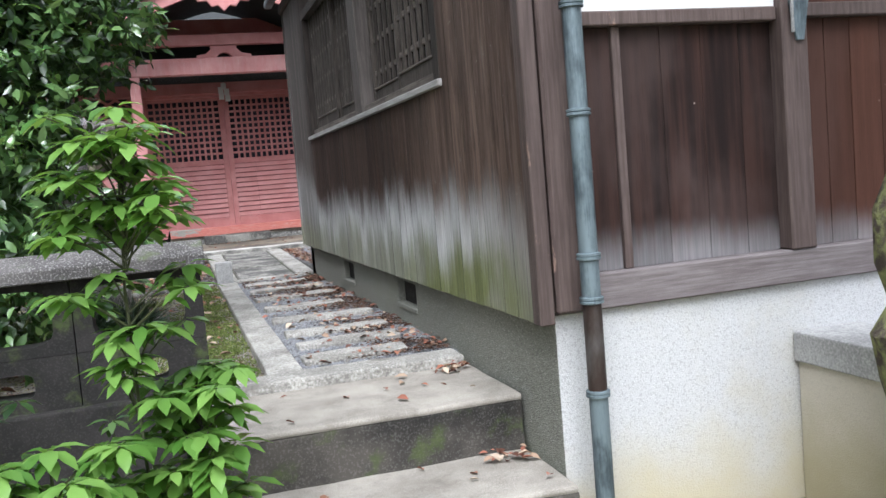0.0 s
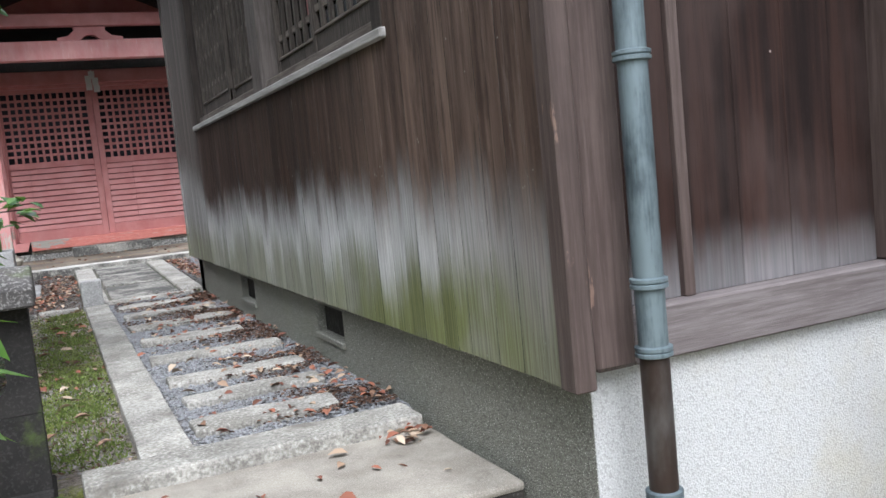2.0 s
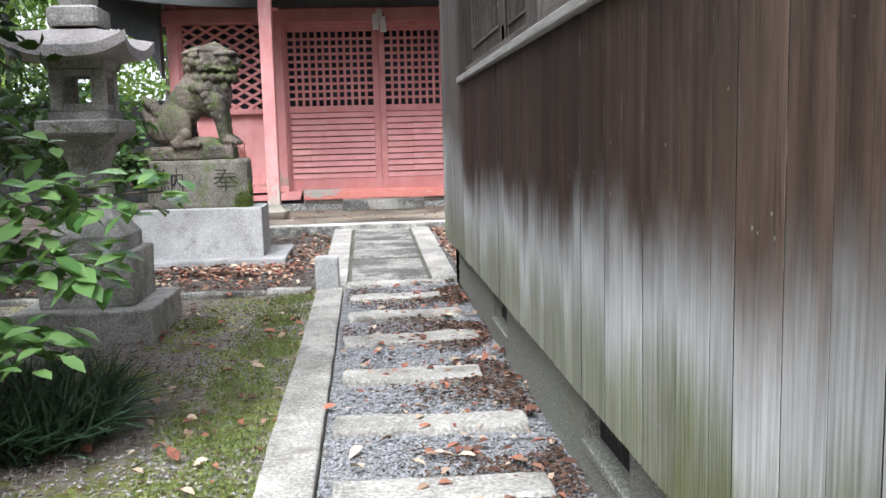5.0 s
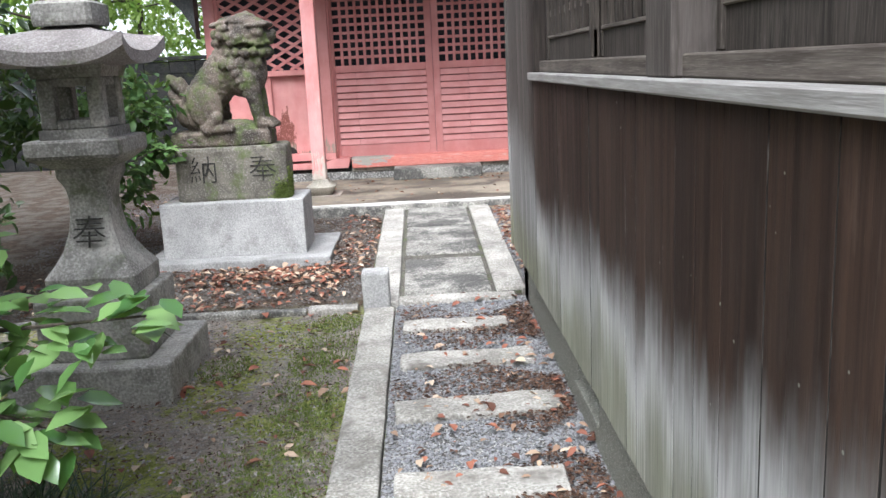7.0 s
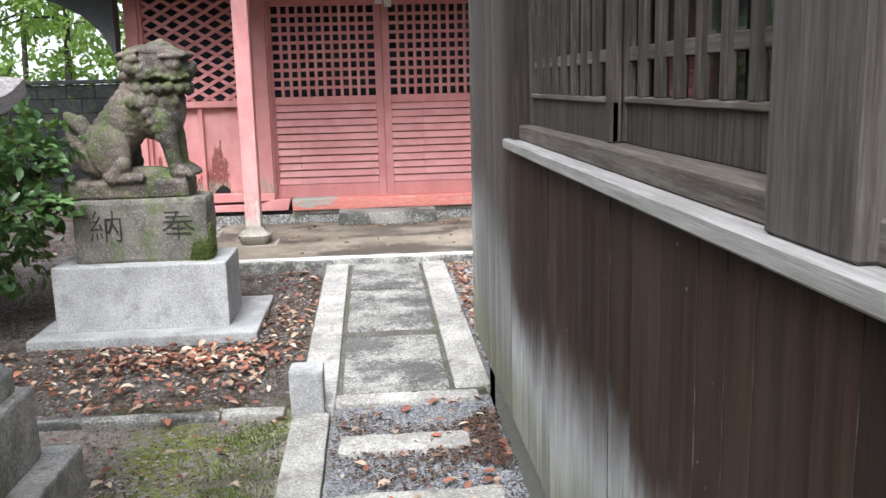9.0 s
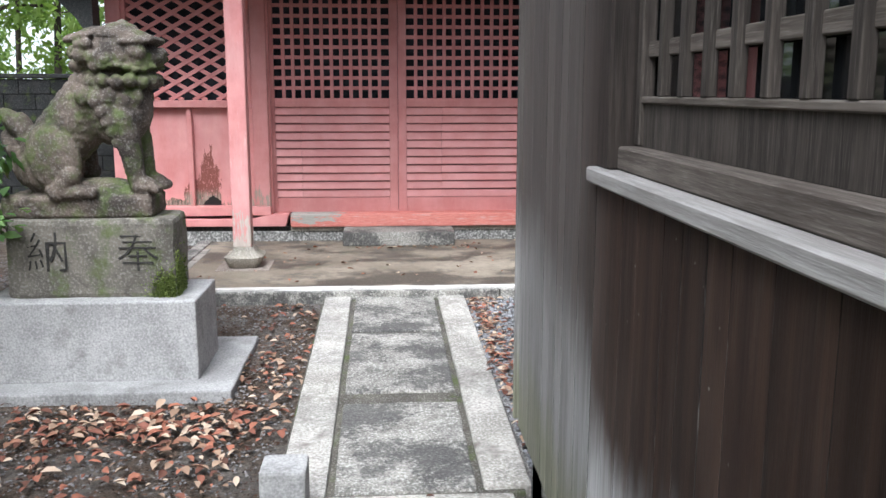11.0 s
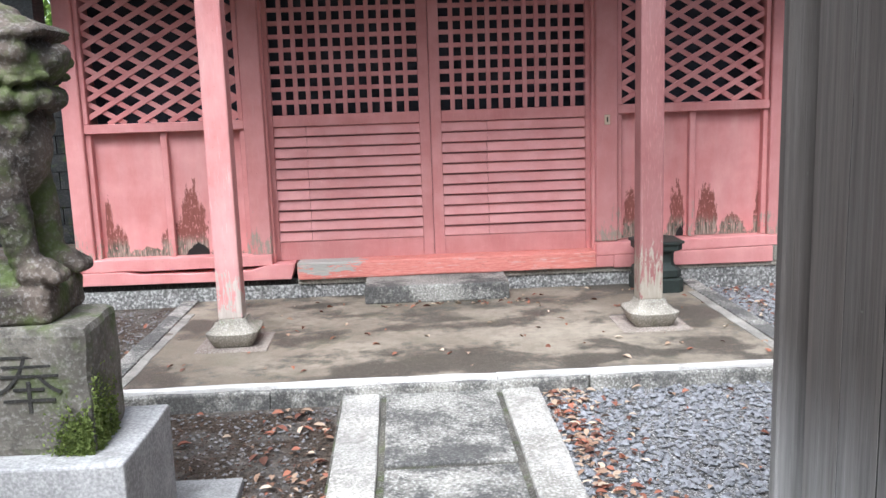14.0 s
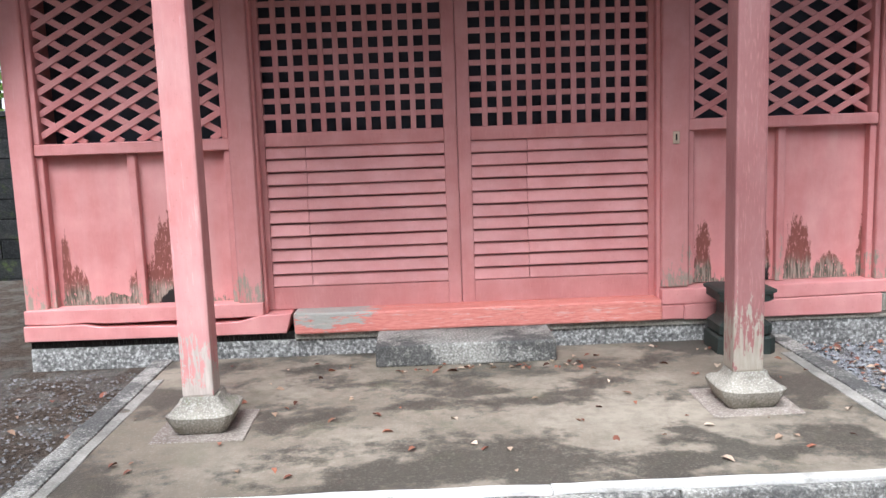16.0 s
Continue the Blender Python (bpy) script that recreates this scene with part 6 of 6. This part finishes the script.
spray_branch("evergreen_branch", "evergreen branch with pale shiny leaf tips", [(-1.95, 11.2, 1.5), (-1.6, 10.95, 1.75), (-1.4, 10.85, 1.8), (-1.22, 10.8, 1.72)], 70, 0.085, M["leaf_shine"])

# dwarf grass clump
bl = 1500
ang, rad_ = rng.random(bl) * 6.283, rng.random(bl) ** 0.6 * 0.3
p0 = np.stack([np.cos(ang) * rad_ * 1.15, np.sin(ang) * rad_, np.zeros(bl)], 1)
out = np.stack([np.cos(ang + rng.normal(size=bl) * 0.6), np.sin(ang + rng.normal(size=bl) * 0.6), 0.9 + rng.random(bl)], 1)
clump = thing("grass_clump", "dark blue-green dwarf grass clump in the soil", "grass", at=(-0.6, 6.22, GARDEN))
place("tuft", leaf_mesh("tuft", p0, unit(rng.normal(size=(bl, 3)) + np.array([0, 0, 0.6])), unit(out), 0.2 + 0.16 * rng.random(bl), 0.009, 0.1, M["grass"], 0.55), clump, Matrix.Identity(4))

# mossy trunk at the corner of the forecourt
mt = thing("mossy_trunk", "old moss-covered tree trunk in the forecourt", "tree", at=(2.24, 2.2, 0.0))
tb = tube([(0.16, 0, -0.1), (0.12, 0, 0.4), (0.0, 0, 0.75), (-0.02, 0, 0.86), (0.02, 0, 0.97), (0.0, 0, 1.12), (-0.005, 0, 1.25), (0.06, 0, 1.45), (0.14, 0, 1.9), (0.2, 0, 2.8)], [0.16, 0.13, 0.125, 0.13, 0.1, 0.125, 0.12, 0.09, 0.08, 0.05], 16)
for v in tb.verts:
    v.co += v.co.normalized() * 0.02 * noise.noise(v.co * 14)
smooth(part("trunk", tb, M["moss_bark"], mt))
place("crown", crown([((0.3, -0.2, 3.2), (0.9, 0.9, 0.6)), ((0.9, 0.4, 3.0), (0.6, 0.6, 0.4))], 500, 0.07, M["leaf_dark"]), mt, Matrix.Identity(4))

# ------------------------------------------------------------ gravel, litter, moss
STONE_V = np.array([[1, 0, 0], [-1, 0, 0], [0, 1, 0], [0, -1, 0], [0, 0, 1], [0, 0, -1]], float)
STONE_F = np.array([[0, 2, 4], [2, 1, 4], [1, 3, 4], [3, 0, 4], [2, 0, 5], [1, 2, 5], [3, 1, 5], [0, 3, 5]])


def pebbles(name, label, pts, size, mat):
    n = len(pts)
    s = size * (0.55 + 0.9 * rng.random((n, 1, 1))) * (0.7 + 0.6 * rng.random((n, 1, 3))) * np.array([1, 1, 0.6])
    v = STONE_V[None] * s + rng.normal(size=(n, 6, 3)) * size * 0.12
    a = rng.random(n) * 6.283
    c, sn = np.cos(a), np.sin(a)
    R = np.zeros((n, 3, 3))
    R[:, 0, 0], R[:, 0, 1], R[:, 1, 0], R[:, 1, 1], R[:, 2, 2] = c, -sn, sn, c, 1
    v = np.einsum("nij,nkj->nki", R, v) + pts[:, None, :]
    f = (STONE_F[None] + (np.arange(n) * 6)[:, None, None]).reshape(-1, 3)
    return tagged(new(name, mesh_from(name, v.reshape(-1, 3).tolist(), f.tolist(), mat)), label, "gravel", kind="stuff")


def scatter(n, x0, x1, y0, y1):
    return np.stack([x0 + (x1 - x0) * rng.random(n), y0 + (y1 - y0) * rng.random(n)], 1)


def with_z(p, z):
    return np.concatenate([p, np.asarray(z).reshape(-1, 1) * np.ones((len(p), 1))], 1)


pebbles("path_gravel", "small grey crushed gravel between the sleepers", with_z(scatter(26000, 0.545, 1.365, 4.32, 9.24), PATH - 0.01 + 0.006 * rng.random(26000)), 0.0068, M["gravel"])
pebbles("yard_gravel", "grey river gravel beside the slabs", with_z(scatter(42000, 1.37, 4.85, 9.35, 16.5), 0.653 + 0.01 * rng.random(42000)), 0.0125, M["gravel"])
pebbles("terrace_gravel", "grey gravel on the terrace", with_z(scatter(2500, 2.78, 4.2, 1.2, 3.04), 0.664), 0.012, M["gravel"])


def litter(name, label, p, size=0.03):
    """Fallen leaves, lying or slightly curled."""
    n = len(p)
    a = rng.random(n) * 6.283
    d = unit(np.stack([np.cos(a), np.sin(a), rng.normal(size=n) * 0.18], 1))
    nn = unit(np.stack([rng.normal(size=n) * 0.25, rng.normal(size=n) * 0.25, np.ones(n)], 1))
    L = size * (0.5 + 1.1 * rng.random(n))
    return tagged(new(name, leaf_mesh(name, p, nn, d, L, L * (0.4 + 0.25 * rng.random(n)), 0.25, M["litter"], 0.12)), label, "fallen leaves", kind="stuff")


q = scatter(620, 0.56, 1.34, 4.35, 9.3)
keep = rng.random(len(q)) < 0.25 + 0.75 * (q[:, 0] - 0.56) / 0.8
q = q[keep]
litter("path_leaves", "red and brown fallen leaves on the path", with_z(q, 0.605), 0.045)
q = np.concatenate([scatter(620, -2.2, 0.2, 9.3, 10.35), scatter(110, 0.0, 0.35, 10.4, 12.2), scatter(120, -2.6, 0.0, 11.6, 14)])
litter("bed_leaves", "orange and tan fallen leaves in drifts on the soil", with_z(q, GARDEN + 0.035 + np.maximum(0, q[:, 1] - 9.3) * 0.022 + 0.012 * rng.random(len(q))), 0.046)
q = scatter(330, -1.6, 0.34, 4.4, 9.1)
litter("garden_leaves", "scattered tan fallen leaves on the moss", with_z(q, GARDEN + 0.025), 0.055)
q = np.concatenate([np.stack([1.38 + np.abs(rng.normal(size=650)) * 0.14, 9.5 + 2.9 * rng.random(650)], 1), scatter(420, 2.0, 4.8, 11.0, 15.5), scatter(200, 2.9, 4.0, 13.2, 14.6)])
litter("yard_leaves", "rust-red fallen leaves drifted along the kerb", with_z(q, 0.668 + 0.012 * rng.random(len(q))), 0.038)
q = np.concatenate([scatter(90, -0.7, 2.75, 12.5, 14.4), np.stack([0.5 + 1.1 * rng.random(40), 14.0 + 0.05 * rng.normal(size=40)], 1)])
litter("porch_leaves", "a few fallen leaves on the porch floor", with_z(q, PZ + 0.008), 0.04)
q = np.concatenate([np.stack([1.22 + 0.06 * rng.normal(size=26), 4.03 + 0.05 * rng.normal(size=26), 0.567 + 0.02 * rng.random(26)], 1), np.stack([1.24 + 0.05 * rng.normal(size=22), 3.32 + 0.05 * rng.normal(size=22), 0.327 + 0.015 * rng.random(22)], 1), with_z(scatter(14, 0.15, 1.28, 3.47, 4.05), 0.565), with_z(scatter(8, 0.2, 1.28, 2.95, 3.38), 0.325)])
q[:, 0] = np.minimum(q[:, 0], 1.3)
litter("step_leaves", "small heaps of brown leaves on the steps", q, 0.045)

# moss cushions on the soil beside the kerb
def moss(name, label, spots, mat):
    C = []
    for x, y_, r, n in spots:
        a, d = rng.random(n) * 6.283, np.sqrt(rng.random(n)) * r
        C.append(np.stack([x + np.cos(a) * d, y_ + np.sin(a) * d * 1.3, np.full(n, GARDEN + 0.012)], 1))
    C = np.concatenate(C)
    C = C[C[:, 0] < 0.35]
    n = len(C)
    up_ = unit(rng.normal(size=(n, 3)) * 0.5 + np.array([0, 0, 1.0]))
    return tagged(new(name, leaf_mesh(name, C, unit(rng.normal(size=(n, 3))), up_, 0.009 + 0.011 * rng.random(n), 0.007, 0.1, mat, 0.3)), label, "moss", kind="stuff")


spots = [(0.2 - 0.05 * (i % 2), 4.6 + 0.24 * i, 0.15 + 0.06 * (i % 3), 620) for i in range(19)] + [(-0.3, 8.2, 0.16, 700), (-0.1, 7.0, 0.15, 300), (-0.4, 5.2, 0.3, 1200), (-0.2, 4.7, 0.3, 1200), (0.1, 5.4, 0.25, 800), (0.0, 6.3, 0.12, 250)]
moss("moss", "bright green moss cushions on the garden soil", spots, M["moss"])

q = np.concatenate([np.stack([1.33 - np.abs(rng.normal(size=9000)) * 0.22, 4.4 + 4.85 * rng.random(9000)], 1), scatter(2500, 0.56, 1.36, 7.4, 9.25)])
q = q[(q[:, 0] > 0.56) & (np.sin(q[:, 1] * 6.0) + 0.6 * np.sin(q[:, 1] * 2.3 + q[:, 0] * 9) > -0.3)]
n_q = len(q)
ang = rng.random(n_q) * 6.283
tagged(new("path_debris", leaf_mesh("path_debris", with_z(q, 0.594 + 0.006 * rng.random(n_q)), unit(rng.normal(size=(n_q, 3)) * 0.4 + np.array([0, 0, 1.0])), unit(np.stack([np.cos(ang), np.sin(ang), 0.1 * rng.normal(size=n_q)], 1)), 0.012 + 0.018 * rng.random(n_q), 0.011, 0.2, M["debris"], 0.1)), "dark brown leaf debris in the gravel", "debris", kind="stuff")
q = np.concatenate([scatter(5000, -1.7, 0.34, 4.4, 9.1), scatter(6000, -2.4, 0.34, 9.25, 12.2)])
n_q = len(q)
ang = rng.random(n_q) * 6.283
tagged(new("soil_debris", leaf_mesh("soil_debris", with_z(q, GARDEN + 0.02 + np.maximum(0, q[:, 1] - 9.3) * 0.026 + 0.008 * rng.random(n_q)), unit(rng.normal(size=(n_q, 3)) * 0.4 + np.array([0, 0, 1.0])), unit(np.stack([np.cos(ang), np.sin(ang), 0.1 * rng.normal(size=n_q)], 1)), 0.012 + 0.02 * rng.random(n_q), 0.008, 0.2, M["debris"], 0.1)), "brown leaf scraps and twigs on the soil", "debris", kind="stuff")
# thick moss at the foot of the inscribed block
n_q = 3600
q = np.stack([-0.3 + 0.006 * np.abs(rng.normal(size=n_q)), 10.76 + 0.2 * rng.random(n_q) ** 2, 1.072 + 0.09 * np.abs(rng.normal(size=n_q))], 1)
q[: n_q // 2] = np.stack([-0.303 - 0.05 * np.abs(rng.normal(size=n_q // 2)), 10.73 - 0.006 * rng.random(n_q // 2), 1.072 + 0.06 * np.abs(rng.normal(size=n_q // 2))], 1)
tagged(new("block_moss", leaf_mesh("block_moss", q, unit(rng.normal(size=(n_q, 3))), unit(rng.normal(size=(n_q, 3)) + np.array([0.3, -0.4, 0.6])), 0.013, 0.008, 0.1, M["moss"], 0.3)), "vivid green moss at the block's corner", "moss", kind="stuff")

# soil crumbs and small stones on the bare ground
n_q = 16000
q = scatter(n_q, -1.8, 0.34, 4.4, 9.1)
pebbles("soil_crumbs", "grey-brown crumbs of dry garden soil", with_z(q, GARDEN + 0.004 + 0.02 * np.array([noise.noise(Vector((a * 1.3, b * 1.3, 0))) for a, b in q])), 0.0065, M["crumbs"])
n_q = 12000
q = scatter(n_q, -2.6, 0.34, 9.26, 14.3)
q = q[(q[:, 0] < -0.9) | (q[:, 1] < 12.25)]
pebbles("bed_crumbs", "dark brown crumbs of damp soil", with_z(q, GARDEN + 0.006 + np.maximum(0, q[:, 1] - 9.3) * 0.028 + 0.02 * np.array([noise.noise(Vector((a * 1.3, b * 1.3, 0))) for a, b in q])), 0.008, M["dark_crumbs"])
# drift of large curled leaves beside the base slab
q = np.concatenate([np.stack([-0.3 + 0.4 * rng.normal(size=260), 10.1 + 0.15 * rng.normal(size=260)], 1), np.stack([0.16 + 0.08 * rng.normal(size=40), 10.6 + 0.5 * rng.normal(size=40)], 1)])
q = q[(q[:, 0] < 0.34) & ((q[:, 1] < 10.44) | (q[:, 0] > 0.04)) & (q[:, 1] > 9.26)]
litter("leaf_drift", "loose drift of large tan and rust fallen leaves", with_z(q, GARDEN + 0.04 + np.maximum(0, q[:, 1] - 9.3) * 0.022 + 0.02 * rng.random(len(q))), 0.055)
